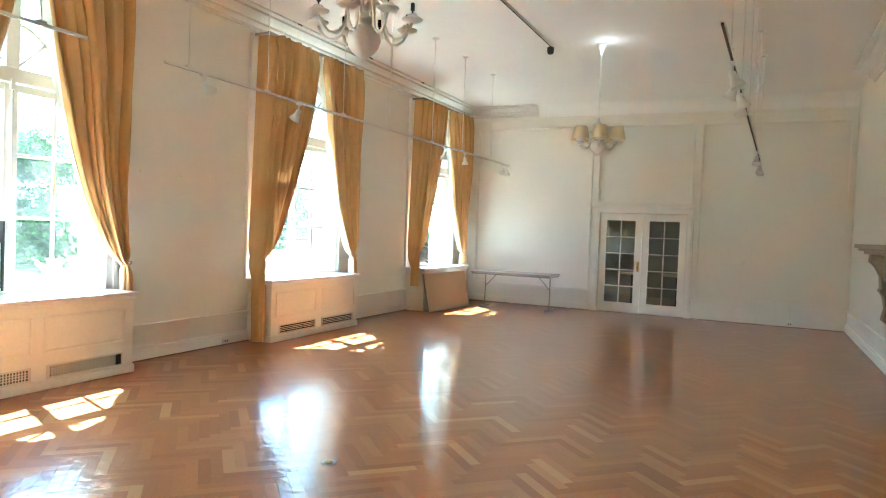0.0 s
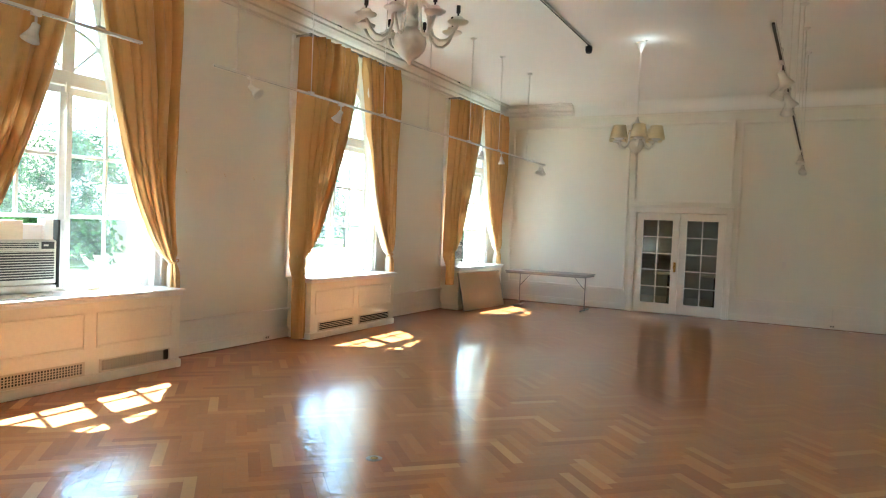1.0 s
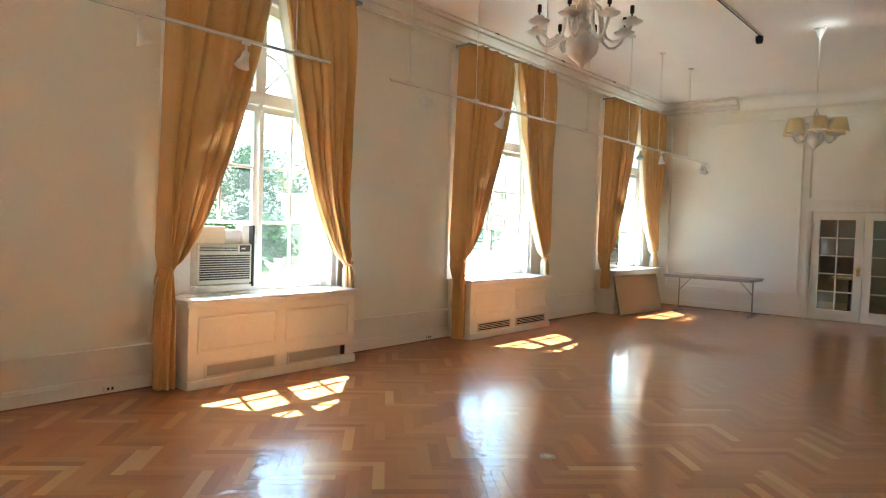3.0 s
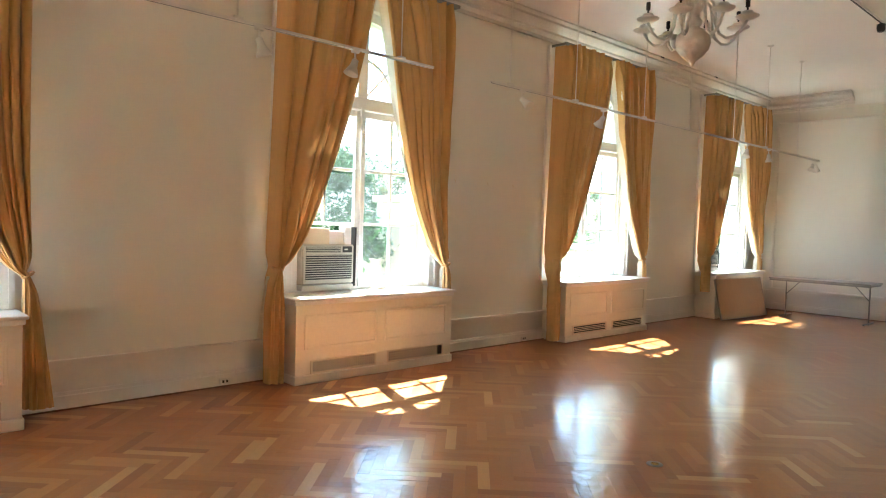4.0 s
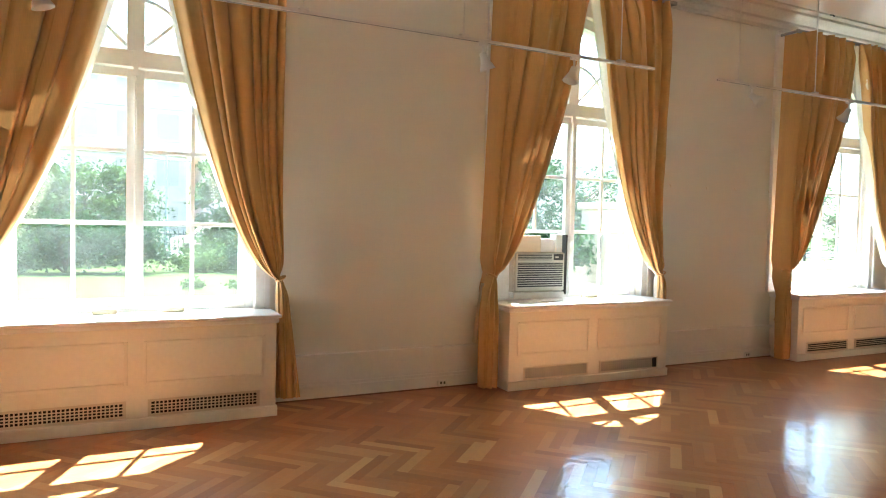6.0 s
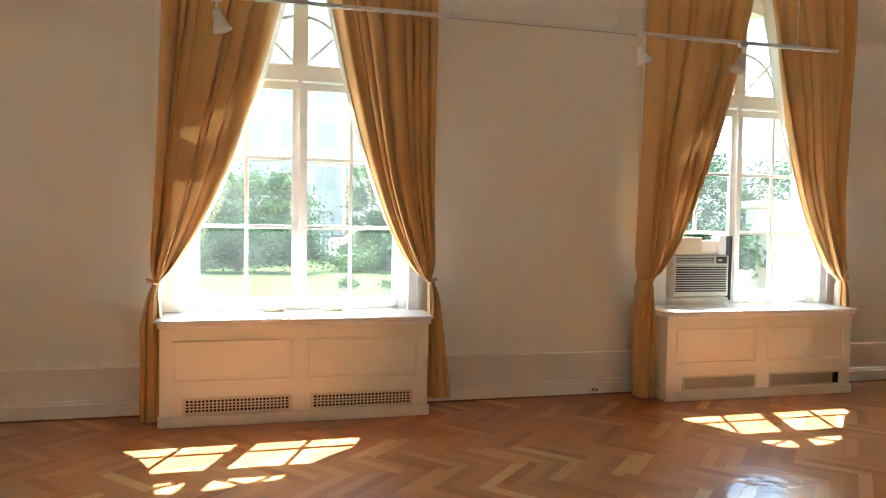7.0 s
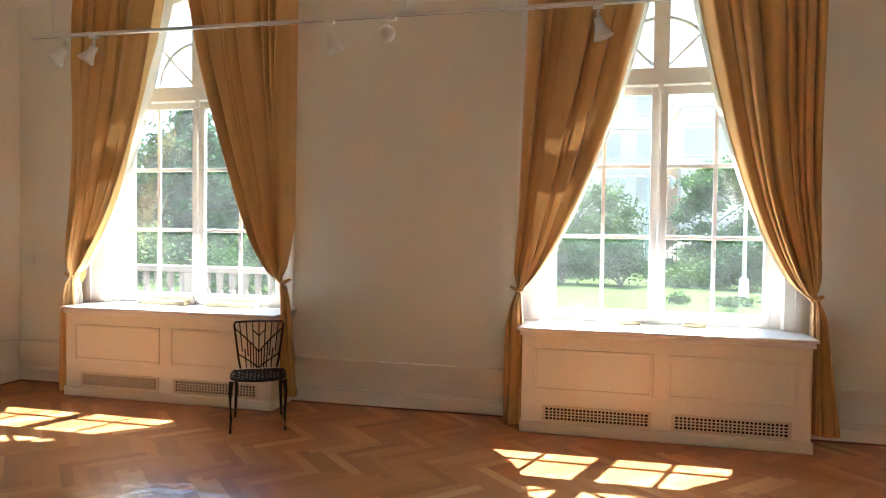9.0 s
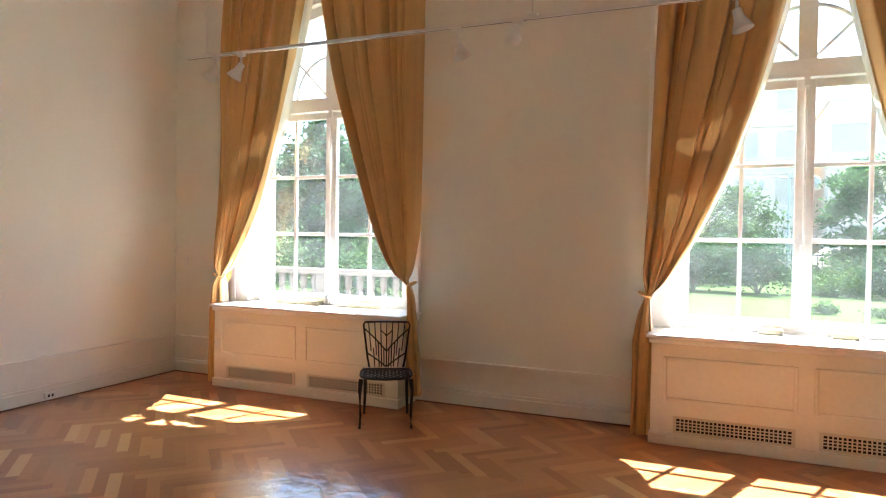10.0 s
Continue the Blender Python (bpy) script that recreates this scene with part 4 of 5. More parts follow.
# ---- ornamental metal chair ----
def metal_chair(x, y, turn):
    c = thing("metal_chair", x, y, 0, "dark openwork cast-metal chair with a branching lattice back", "chair", rz=turn)
    w, d, zs = 0.23, 0.22, 0.45
    for sx in (-1, 1):
        part("leg", tube(bmesh.new(), [(sx * w, -d, zs - 0.01), (sx * (w + 0.012), -d - 0.012, 0.34), (sx * (w + 0.005), -d - 0.008, 0.12), (sx * (w + 0.01), -d - 0.012, 0.0)], [0.022, 0.018, 0.014, 0.013], 8), BLACK_METAL, c)
        part("leg", tube(bmesh.new(), [(sx * w * 0.9, d, zs - 0.01), (sx * w * 0.9, d + 0.03, 0.25), (sx * (w * 0.9 + 0.01), d + 0.06, 0.0)], [0.02, 0.015, 0.013], 8), BLACK_METAL, c)
    bm = bmesh.new()
    rim = []
    for k in range(33):
        q = 2 * math.pi * k / 32
        cx, cy = math.cos(q), math.sin(q)
        r = (abs(cx) ** 4 + abs(cy) ** 4) ** -0.25
        rim.append(((w + 0.012) * r * cx, (d + 0.005) * r * cy, zs - 0.012 * (1 - abs(cx))))
    tube(bm, rim, 0.013, 8, caps=False)
    part("seat_rim", bm, BLACK_METAL, c)
    bm = bmesh.new()
    for k in range(-5, 6):
        for sg in (-1, 1):
            a, b = (k * 0.07, -d), (k * 0.07 + sg * 0.30, d)
            pts = [(a[0] + (b[0] - a[0]) * i / 14, a[1] + (b[1] - a[1]) * i / 14) for i in range(15)]
            pts = [(px, py, zs + 0.002) for px, py in pts if abs(px) < w]
            if len(pts) > 2:
                tube(bm, pts, 0.008, 5)
    part("seat_lattice", bm, BLACK_METAL, c)

    def back(u, v):
        """A point of the curved, slightly raked back: u across, v up."""
        half = 0.175 + 0.06 * v
        return (u * half, d + 0.01 + 0.10 * v - 0.05 * u * u * (0.4 + 0.6 * v), zs + 0.015 + 0.42 * v)

    bm = bmesh.new()
    outline = [back(-0.96, 0.0)] + [back(-1, v) for v in (0.2, 0.5, 0.8, 0.94)] + [back(-0.93, 1.0)] + [back(u, 1.0) for u in (-0.5, 0, 0.5)] + [back(0.93, 1.0)] + [back(1, v) for v in (0.94, 0.8, 0.5, 0.2)] + [back(0.96, 0.0)]
    tube(bm, outline, 0.010, 8)
    part("back_frame", bm, BLACK_METAL, c)
    bm = bmesh.new()
    for vb in (0.0, 0.34):
        for sg in (-1, 1):
            tube(bm, [back(sg * u, vb + (0.85 - 0.34 * (vb == 0)) * 0.62 * u) for u in (0, 0.25, 0.5, 0.75, 1.0)], 0.007, 6)
    for sg in (-1, 1):
        tube(bm, [back(sg * u, 0.68 + 0.5 * u) for u in (0, 0.13, 0.26)], 0.006, 6)
    for u, v0, v1 in ((0, 0, 1), (-0.26, 0.0, 1), (0.26, 0.0, 1), (-0.52, 0.25, 1.0), (0.52, 0.25, 1.0), (-0.78, 0.35, 1), (0.78, 0.35, 1), (-0.13, 0, 0.42), (0.13, 0, 0.42), (-0.4, 0, 0.55), (0.4, 0, 0.55), (-0.65, 0, 0.42), (0.65, 0, 0.42)):
        tube(bm, [back(u, v0), back(u, (v0 + v1) / 2), back(u, v1)], 0.006, 6)
    part("back_lattice", bm, BLACK_METAL, c)
    c.scale = (0.85, 0.86, 0.89)


metal_chair(-3.08, -0.79, 28)


# ---- folding table and leaning board ----
t = thing("folding_table", 13.55, -1.66, 0, "long folding table with a grey top and metal legs", "table")
bm = boxed(-0.36, 0.36, -0.80, 0.90, 0.715, 0.745, bevel=0.008)
part("tabletop", bm, TABLETOP, t)
part("edge_rim", boxed(-0.345, 0.345, -0.785, 0.885, 0.685, 0.714, bevel=0.004), GREY_METAL, t)
for sy in (-1, 1):
    for sx in (0.0,):
        bm = tube(bmesh.new(), [(sx, sy * 0.70, 0.0), (sx, sy * 0.70, 0.70)], 0.013, 8)
        box(bm, sx - 0.02, sx + 0.02, sy * 0.70 - 0.02, sy * 0.70 + 0.02, 0, 0.03, 0.004)
        part("leg", bm, GREY_METAL, t)
    part("foot_bar", tube(bmesh.new(), [(-0.30, sy * 0.70, 0.025), (0.30, sy * 0.70, 0.025)], 0.014, 8), GREY_METAL, t)
    part("brace", tube(bmesh.new(), [(0, sy * 0.70, 0.42), (0, sy * 0.45, 0.69)], 0.009, 8), GREY_METAL, t)

t = thing("leaning_board", 12.45, -0.66, 0, "tan laminate tabletop leaning on edge against the radiator cover", "board", rz=-4)
bm = boxed(-0.82, 0.82, -0.014, 0.014, 0, 0.72, bevel=0.005)
bmesh.ops.transform(bm, matrix=pose(0, 0, 0.008, -13, 0, 0), verts=bm.verts)
part("board", bm, BOARD, t)
bm = bmesh.new()
for q in ((-0.83, -0.82, 0, 0.72), (0.82, 0.83, 0, 0.72), (-0.82, 0.82, -0.008, 0.0), (-0.82, 0.82, 0.72, 0.728)):
    box(bm, q[0], q[1], -0.016, 0.016, q[2], q[3])
bmesh.ops.transform(bm, matrix=pose(0, 0, 0.012, -13, 0, 0), verts=bm.verts)
part("metal_edge", bm, GREY_METAL, t)


# ---- fireplace mantel ----
t = thing("fireplace", 9.3, YB, 0, "carved brownish stone mantel on scroll brackets", "fireplace")
bm = bmesh.new()
for d, z0, z1, o in ((0.40, 1.54, 1.59, 0.0), (0.36, 1.51, 1.54, 0.04), (0.30, 1.47, 1.51, 0.09)):
    box(bm, -1.2 + o, 1.2 - o, 0, d, z0, z1, 0.01)
part("mantel_shelf", bm, MANTEL, t)
part("frieze", boxed(-1.0, 1.0, 0, 0.12, 1.15, 1.47, bevel=0.01), MANTEL, t)
for sx in (-0.92, 0.92):
    prof = [(0.0, 0.62), (0.06, 0.62), (0.10, 0.66), (0.09, 0.72), (0.07, 0.80), (0.10, 0.95), (0.15, 1.02), (0.13, 1.06), (0.14, 1.20), (0.20, 1.32), (0.26, 1.38), (0.25, 1.47), (0.0, 1.47)]
    bm = bmesh.new()
    ra = [bm.verts.new((sx - 0.11, y, z)) for y, z in prof]
    rb = [bm.verts.new((sx + 0.11, y, z)) for y, z in prof]
    for i in range(len(prof)):
        j = (i + 1) % len(prof)
        bm.faces.new((ra[i], ra[j], rb[j], rb[i]))
    bm.faces.new(ra)
    bm.faces.new(rb[::-1])
    part("scroll_bracket", bm, MANTEL, t)
    part("jamb", boxed(sx - 0.10, sx + 0.10, 0, 0.035, 0, 0.62, bevel=0.005), WALLPANEL, t, "white painted jamb")
part("firebox", boxed(-0.8, 0.8, 0, 0.02, 0, 1.15), DARK, t, "dark fire opening")


# ---- small fittings ----
def wall_box(name, x, y, z, rz, label, category, w=0.075, h=0.075, d=0.03):
    t = thing(name, x, y, z, label, category, rz=rz)
    part("box", boxed(-w / 2, w / 2, -d, 0, -h / 2, h / 2, bevel=0.006), WHITE_METAL, t)
    for dx in (-0.018, 0.018):
        part("socket", boxed(dx - 0.009, dx + 0.009, -d - 0.002, -d + 0.002, -0.012, 0.012), ACD, t)
    return t


for x in (2.71, 6.93):
    wall_box("outlet_box", x, -0.031, 0.05, 0, "white surface-mounted outlet box on the skirting", "outlet", 0.11, 0.055)
    part_t = thing("cable_conduit", x, -0.034, 0.045, "thin white surface conduit along the skirting", "conduit")
    part("pipe", boxed(0.057, 0.40, -0.008, 0.0, -0.008, 0.008), WHITE_METAL, part_t)
wall_box("outlet_box", X0 + 0.031, -1.53, 0.05, 90, "white surface-mounted outlet box on the skirting", "outlet", 0.11, 0.055)
wall_box("outlet_box", X1 - 0.031, -6.72, 0.06, -90, "white surface-mounted outlet box on the skirting", "outlet", 0.10, 0.06)
t = thing("wall_conduit", X1 - 0.013, -6.72, 0.09, "white vertical conduit up to the panel moulding", "conduit")
part("pipe", boxed(-0.016, 0.0, -0.012, 0.012, 0, 0.28), WHITE_METAL, t)
for x, y, z, r in ((-6.0, 0, 1.21, 0), (X1, -5.88, 1.13, -90)):
    t = thing("wall_switch", x, y, z, "white wall switch plate", "switch", rz=r)
    part("plate", boxed(-0.035, 0.035, -0.006, 0, -0.058, 0.058, bevel=0.002), WHITE_METAL, t)
    part("toggle", boxed(-0.006, 0.006, -0.016, -0.006, -0.012, 0.012), WHITE_METAL, t)
for x in (5.60, 6.17, 6.65, 7.25):
    t = thing("picture_hook", x, 0, 2.09, "small old nail driven into the plaster", "hook", "nails in the plaster")
    part("pin", tube(bmesh.new(), [(0, 0, 0.012), (0, -0.014, 0.0), (0, -0.018, -0.012), (0.004, -0.010, -0.02)], 0.004, 6), PALE_WOOD, t)
for x in (6.05, 7.9, 9.75, 11.6):
    t = thing("cornice_hook", x, -0.30, 4.30, "small dark hook in the crown moulding", "hook", "hooks in the cornice")
    part("hook", tube(bmesh.new(), [(-0.03, 0.0, 0.01), (-0.02, -0.03, 0.0), (0.02, -0.03, -0.005), (0.03, -0.01, 0.0)], 0.008, 6), BLACK_METAL, t)
t = thing("floor_outlet", 4.10, -3.63, 0.0008, "round brass floor outlet set in the parquet", "outlet")
part("plate", lathe(bmesh.new(), [(0.055, 0), (0.055, 0.003), (0.045, 0.006), (0.036, 0.004), (0.004, 0.004)], n=24), GREY_METAL, t)
part("cap", lathe(bmesh.new(), [(0.026, 0.0035), (0.026, 0.007), (0.004, 0.008)], n=16), BRASS, t)


# ---- garden ----
GZ = -0.3
bm = bmesh.new()
box(bm, -400, 400, THICK, 900, GZ - 0.5, GZ)
box(bm, -400, 400, -900, YB - 0.3, GZ - 0.5, GZ)
solid("ground", bm, LAWN, "sunlit green lawn", "ground")
solid("road", boxed(-200, 200, 30, 38, GZ, GZ + 0.02), ASPHALT, "grey asphalt street behind the garden", "road")
solid("pavement", boxed(-200, 200, 27.8, 30, GZ, GZ + 0.12), STONE, "pale concrete pavement along the street", "pavement")


def leaves(blobs, count, size, seed):
    """Loose leaf quads through soft clumps; blobs: centre and radii."""
    rnd = random.Random(seed)
    verts, faces = [], []
    weights = [b[3] * b[4] * b[5] for b in blobs]
    for _ in range(count):
        b = rnd.choices(blobs, weights)[0]
        d = Vector((rnd.gauss(0, 1), rnd.gauss(0, 1), rnd.gauss(0, 1))).normalized() * min(1.45, abs(rnd.gauss(0, 0.62)))
        p = Vector((b[0] + d.x * b[3], b[1] + d.y * b[4], b[2] + d.z * b[5]))
        a = Vector((rnd.gauss(0, 1), rnd.gauss(0, 1), rnd.gauss(0, 0.6))).normalized()
        c = a.cross(Vector((rnd.gauss(0, 1), rnd.gauss(0, 1), rnd.gauss(0, 1)))).normalized()
        s = size * rnd.uniform(0.6, 1.3)
        n = len(verts)
        verts += [tuple(p - a * s), tuple(p + c * s * 0.5 - a * s * 0.2), tuple(p + a * s), tuple(p - c * s * 0.5 + a * s * 0.2)]
        faces.append((n, n + 1, n + 2, n + 3))
    me = bpy.data.meshes.new("leaves")
    me.from_pydata(verts, [], faces)
    return me


def tree(x, y, h, spread, material, seed, label, base=0.28, count=11000, size=0.085):
    rnd = random.Random(seed)
    t = thing("tree", x, y, GZ, label, "tree", "garden trees")
    bm = bmesh.new()
    r = 0.022 * h
    tube(bm, [(0, 0, -0.1), (0.05, 0.02, h * 0.25), (0.0, 0.08, h * 0.5), (0.1, 0.05, h * 0.85)], [r, r * 0.8, r * 0.55, r * 0.15], 10)
    blobs = []
    for k in range(20):
        a = k * 2.4 + rnd.uniform(-0.4, 0.4)
        f = base + (1 - base) * (k + 0.5) / 20
        reach = spread * (0.35 + 0.65 * math.sin(math.pi * min(1, 0.25 + 0.75 * (1 - f)))) * rnd.uniform(0.7, 1.05)
        e = Vector((reach * math.cos(a), reach * math.sin(a), h * f + 0.1 * h * rnd.random()))
        tube(bm, [(0, 0.04, h * f * 0.75), tuple(e * 0.55 + Vector((0, 0, h * f * 0.36))), tuple(e)], [r * 0.35, r * 0.22, r * 0.08], 6)
        q = spread * rnd.uniform(0.24, 0.50)
        blobs.append((e.x, e.y, e.z, q, q, q * 0.75))
    part("trunk", bm, BARK, t)
    me = leaves(blobs, count, size, seed + 100)
    me.materials.append(material)
    c = new("crown", me)
    c.parent = t
    return t


def conifer(x, y, h, spread, seed):
    rnd = random.Random(seed)
    t = thing("tree", x, y, GZ, "tall dark conifer with drooping layered boughs", "tree", "garden trees")
    bm = tube(bmesh.new(), [(0, 0, -0.1), (0, 0, h * 0.5), (0, 0, h)], [0.03 * h, 0.02 * h, 0.004 * h], 10)
    blobs = []
    for k in range(34):
        f = 0.12 + 0.86 * k / 34
        a = k * 2.4
        reach = spread * (1 - f) ** 0.8 * rnd.uniform(0.6, 1.05) + 0.2
        e = Vector((reach * math.cos(a), reach * math.sin(a), h * f - 0.15 * reach))
        tube(bm, [(0, 0, h * f), tuple(e * 0.5 + Vector((0, 0, h * f * 0.5))), tuple(e)], [0.05, 0.035, 0.01], 5)
        for g in (0.45, 0.85):
            blobs.append((e.x * g, e.y * g, h * f - 0.1 * reach * g, reach * 0.38 + 0.15, reach * 0.38 + 0.15, 0.28))
    part("trunk", bm, BARK, t)
    me = leaves(blobs, 26000, 0.13, seed + 7)
    me.materials.append(LEAF_B)
    c = new("crown", me)
    c.parent = t


def bush(x, y, w, h, material, seed, label="rounded garden shrub with dense green leaves", count=6500):
    rnd = random.Random(seed)
    t = thing("bush", x, y, GZ, label, "bush", "garden shrubs")
    bm = bmesh.new()
    blobs = []
    for k in range(7):
        a = rnd.uniform(0, 6.28)
        e = Vector((w * 0.55 * math.cos(a) * rnd.random(), w * 0.4 * math.sin(a) * rnd.random(), h * rnd.uniform(0.25, 0.72)))
        tube(bm, [(0, 0, -0.05), tuple(e * 0.5), tuple(e)], [0.03, 0.02, 0.008], 5)
        q = w * rnd.uniform(0.28, 0.42)
        blobs.append((e.x, e.y, e.z, q, q * 0.8, min(q, h * 0.36)))
    for dx in (-0.36, -0.12, 0.12, 0.36):
        blobs.append((w * dx, rnd.uniform(-0.2, 0.2), h * 0.30, w * 0.24, w * 0.24, h * 0.30))
    part("stems", bm, BARK, t)
    me = leaves(blobs, count, 0.07, seed + 3)
    me.materials.append(material)
    c = new("crown", me)
    c.parent = t


# shrubs along the far edge of the lawn
rnd = random.Random(11)
for k in range(22):
    x = -16 + k * 2.05 + rnd.uniform(-0.4, 0.4)
    low = 1.5 < x < 3.0
    bush(x, 18.9 + rnd.uniform(-0.5, 1.0), rnd.uniform(2.2, 2.9), 1.2 if low else rnd.uniform(1.7, 2.3), LEAF_C if low else (LEAF_A, LEAF_B, LEAF_B)[k % 3], 200 + k)
for k, (x, y, w, h) in enumerate(((1.75, 13.3, 0.45, 0.30), (3.05, 13.2, 0.9, 0.26), (6.5, 17, 2.4, 1.6), (9.0, 14, 2.6, 2.0), (12.0, 16, 2.6, 2.0), (15.5, 13, 2.8, 2.2), (-8.5, 12, 2.4, 1.8), (-11, 12.5, 2.8, 1.9), (-14, 11.5, 2.8, 2.2), (-5.5, 15, 2.0, 1.3), (19, 15, 3.0, 2.4), (24, 14, 3.0, 2.4))):
    bush(x, y, w, h, LEAF_C if k < 2 else (LEAF_B, LEAF_A, LEAF_C)[k % 3], 300 + k, count=500 if k < 2 else 6500)
# trees
tree(4.3, 24.0, 4.3, 1.5, LEAF_A, 1, "young broad-leaved tree with a full green crown", base=0.14, count=24000, size=0.10)
tree(-4.8, 24.0, 4.2, 2.5, LEAF_C, 2, "pale green broad-leaved tree with a loose crown", base=0.12, count=20000, size=0.10)
tree(-1.4, 25.5, 3.6, 2.2, LEAF_C, 3, "pale green broad-leaved tree with a loose crown", base=0.12, count=20000, size=0.10)
tree(9.5, 19.0, 4.8, 2.6, LEAF_B, 4, "large dark broad-leaved tree", count=12000)
tree(13.5, 22.0, 5.4, 3.0, LEAF_A, 5, "large broad-leaved tree with a dense crown", count=12000)
tree(17.5, 17.0, 4.2, 2.8, LEAF_B, 6, "large dark broad-leaved tree", count=12000)
tree(22.5, 16.0, 4.0, 3.0, LEAF_A, 7, "large broad-leaved tree with a dense crown", count=12000)
tree(29.0, 15.0, 4.0, 3.2, LEAF_B, 8, "large dark broad-leaved tree", count=12000)
conifer(-12.2, 17.0, 6.8, 3.4, 9)
conifer(-16.5, 18.5, 7.4, 3.6, 10)
conifer(-14.2, 22.5, 7.6, 4.2, 14)
tree(-16.5, 28.0, 6.6, 4.6, LEAF_B, 15, "tall dark broad-leaved tree with a dense crown", base=0.15, count=24000, size=0.17)
tree(-21.5, 27.0, 6.4, 4.6, LEAF_B, 16, "tall dark broad-leaved tree with a dense crown", base=0.15, count=24000, size=0.17)
tree(-20.5, 15.0, 5.6, 3.4, LEAF_A, 12, "broad-leaved tree with a dense crown", count=11000)
tree(-9.2, 21.0, 5.0, 2.4, LEAF_C, 13, "pale green broad-leaved tree with a loose crown")


def balustrade(x0, x1, y, z0, top):
    b = thing("balustrade", 0, y, z0, "weathered pinkish stone terrace balustrade with turned balusters", "balustrade")
    h = top - z0
    part("coping", boxed(x0, x1, -0.17, 0.17, h - 0.13, h, bevel=0.02), BALUSTER_STONE, b)
    part("plinth", boxed(x0, x1, -0.15, 0.15, 0, 0.12, bevel=0.01), BALUSTER_STONE, b)
    n = int((x1 - x0) / 0.30)
    prof = [(0.075, 0.12), (0.075, 0.17), (0.045, 0.19), (0.06, 0.22), (0.10, 0.30), (0.105, 0.36), (0.06, 0.50), (0.045, 0.56), (0.06, 0.58), (0.075, 0.60), (0.075, h - 0.13)]
    me = None
    for k in range(n):
        x = x0 + (k + 0.5) * (x1 - x0) / n
        if k % 8 == 0:
            part("pier", boxed(x - 0.17, x + 0.17, -0.155, 0.155, 0.12, h - 0.13, bevel=0.01), BALUSTER_STONE, b)
            continue
        if me is None:
            me = finish(lathe(bmesh.new(), prof, n=14), "baluster", BALUSTER_STONE)
        o = new("baluster", me)
        o.parent = b
        o.location = (x, 0, 0)


balustrade(-16.6, -6.2, 7.5, GZ, 0.72)
solid("pavement_terrace", boxed(-18, -5.8, THICK, 7.8, GZ, GZ + 0.05), STONE, "pale stone terrace paving", "pavement")

# stone porch wall and pier by the entrance
t = thing("porch_wall", 7.2, 3.0, GZ, "pale limestone porch parapet with a taller end pier", "wall")
part("pier", boxed(0.0, 0.75, 0, 0.7, 0, 2.2, bevel=0.02), STONE, t)
part("pier_cap", boxed(-0.06, 0.81, -0.06, 0.76, 2.2, 2.32, bevel=0.02), STONE, t)
part("parapet", boxed(0.75, 16.0, 0.1, 0.5, 0, 1.15, bevel=0.01), STONE, t)
part("coping", boxed(0.75, 16.0, 0.04, 0.56, 1.15, 1.28, bevel=0.02), STONE, t)
t = thing("stone_urn", 6.85, 3.35, GZ, "pale stone urn planted with a dark leafy shrub", "urn")
part("pedestal", boxed(-0.28, 0.28, -0.28, 0.28, 0, 0.95, bevel=0.02), STONE, t)
part("bowl", lathe(bmesh.new(), [(0.14, 0.95), (0.08, 1.0), (0.09, 1.05), (0.16, 1.12), (0.19, 1.20), (0.21, 1.23), (0.19, 1.24)], n=20), STONE, t)
me = leaves([(0.0, 0, 1.40, 0.36, 0.36, 0.26), (-0.1, 0, 1.75, 0.26, 0.26, 0.24)], 1100, 0.06, 77)
me.materials.append(LEAF_B)
o = new("foliage", me)
o.parent = t

# white post on the lawn
t = thing("lamp_post", 3.45, 13.9, GZ, "slim white garden lamp post with a thicker base", "lamp post")
part("base", lathe(bmesh.new(), [(0.17, 0), (0.17, 0.08), (0.13, 0.12), (0.13, 0.62), (0.10, 0.68), (0.07, 0.72)], n=16), WHITE_METAL, t)
part("pole", lathe(bmesh.new(), [(0.06, 0.70), (0.05, 3.2), (0.07, 3.24), (0.05, 3.3)], n=14), WHITE_METAL, t)
part("lantern", lathe(bmesh.new(), [(0.06, 3.3), (0.15, 3.38), (0.18, 3.62), (0.12, 3.75), (0.02, 3.82)], n=14), WHITE_METAL, t)


# twin-armed lamp by the street
t = thing("street_lamp", 1.95, 29.0, GZ + 0.12, "grey twin-armed street lamp behind the shrubs", "street lamp")
part("pole", lathe(bmesh.new(), [(0.12, 0), (0.12, 0.3), (0.07, 0.4), (0.05, 4.7), (0.02, 4.8)], n=12), GREY_METAL, t)
for sx in (-1, 1):
    arm = part("arm", tube(bmesh.new(), [(0, 0, 4.55), (sx * 0.6, 0, 4.62), (sx * 1.15, 0, 4.58)], 0.035, 8), GREY_METAL, t)
    part("lantern", lathe(bmesh.new(), [(0.04, 4.58), (0.12, 4.50), (0.15, 4.25), (0.10, 4.05), (0.03, 4.0)], sx * 1.15, 0, 0, 12), GREY_METAL, arm, "dark hanging lantern head")


def iron_fence(x0, x1, y):
    f = thing("iron_fence", 0, y, GZ, "dark iron railing along the pavement", "fence")
    for z in (0.15, 1.15):
        part("rail", boxed(x0, x1, -0.02, 0.02, z, z + 0.04), BLACK_METAL, f)
    me = finish(boxed(-0.012, 0.012, -0.012, 0.012, 0, 1.35), "bar", BLACK_METAL)
    n = int((x1 - x0) / 0.2)
    for k in range(min(n, 290)):
        o = new("bar", me)
        o.parent = f
        o.location = (x0 + 0.2 * k, 0, 0)


iron_fence(-24, 30, 27.4)


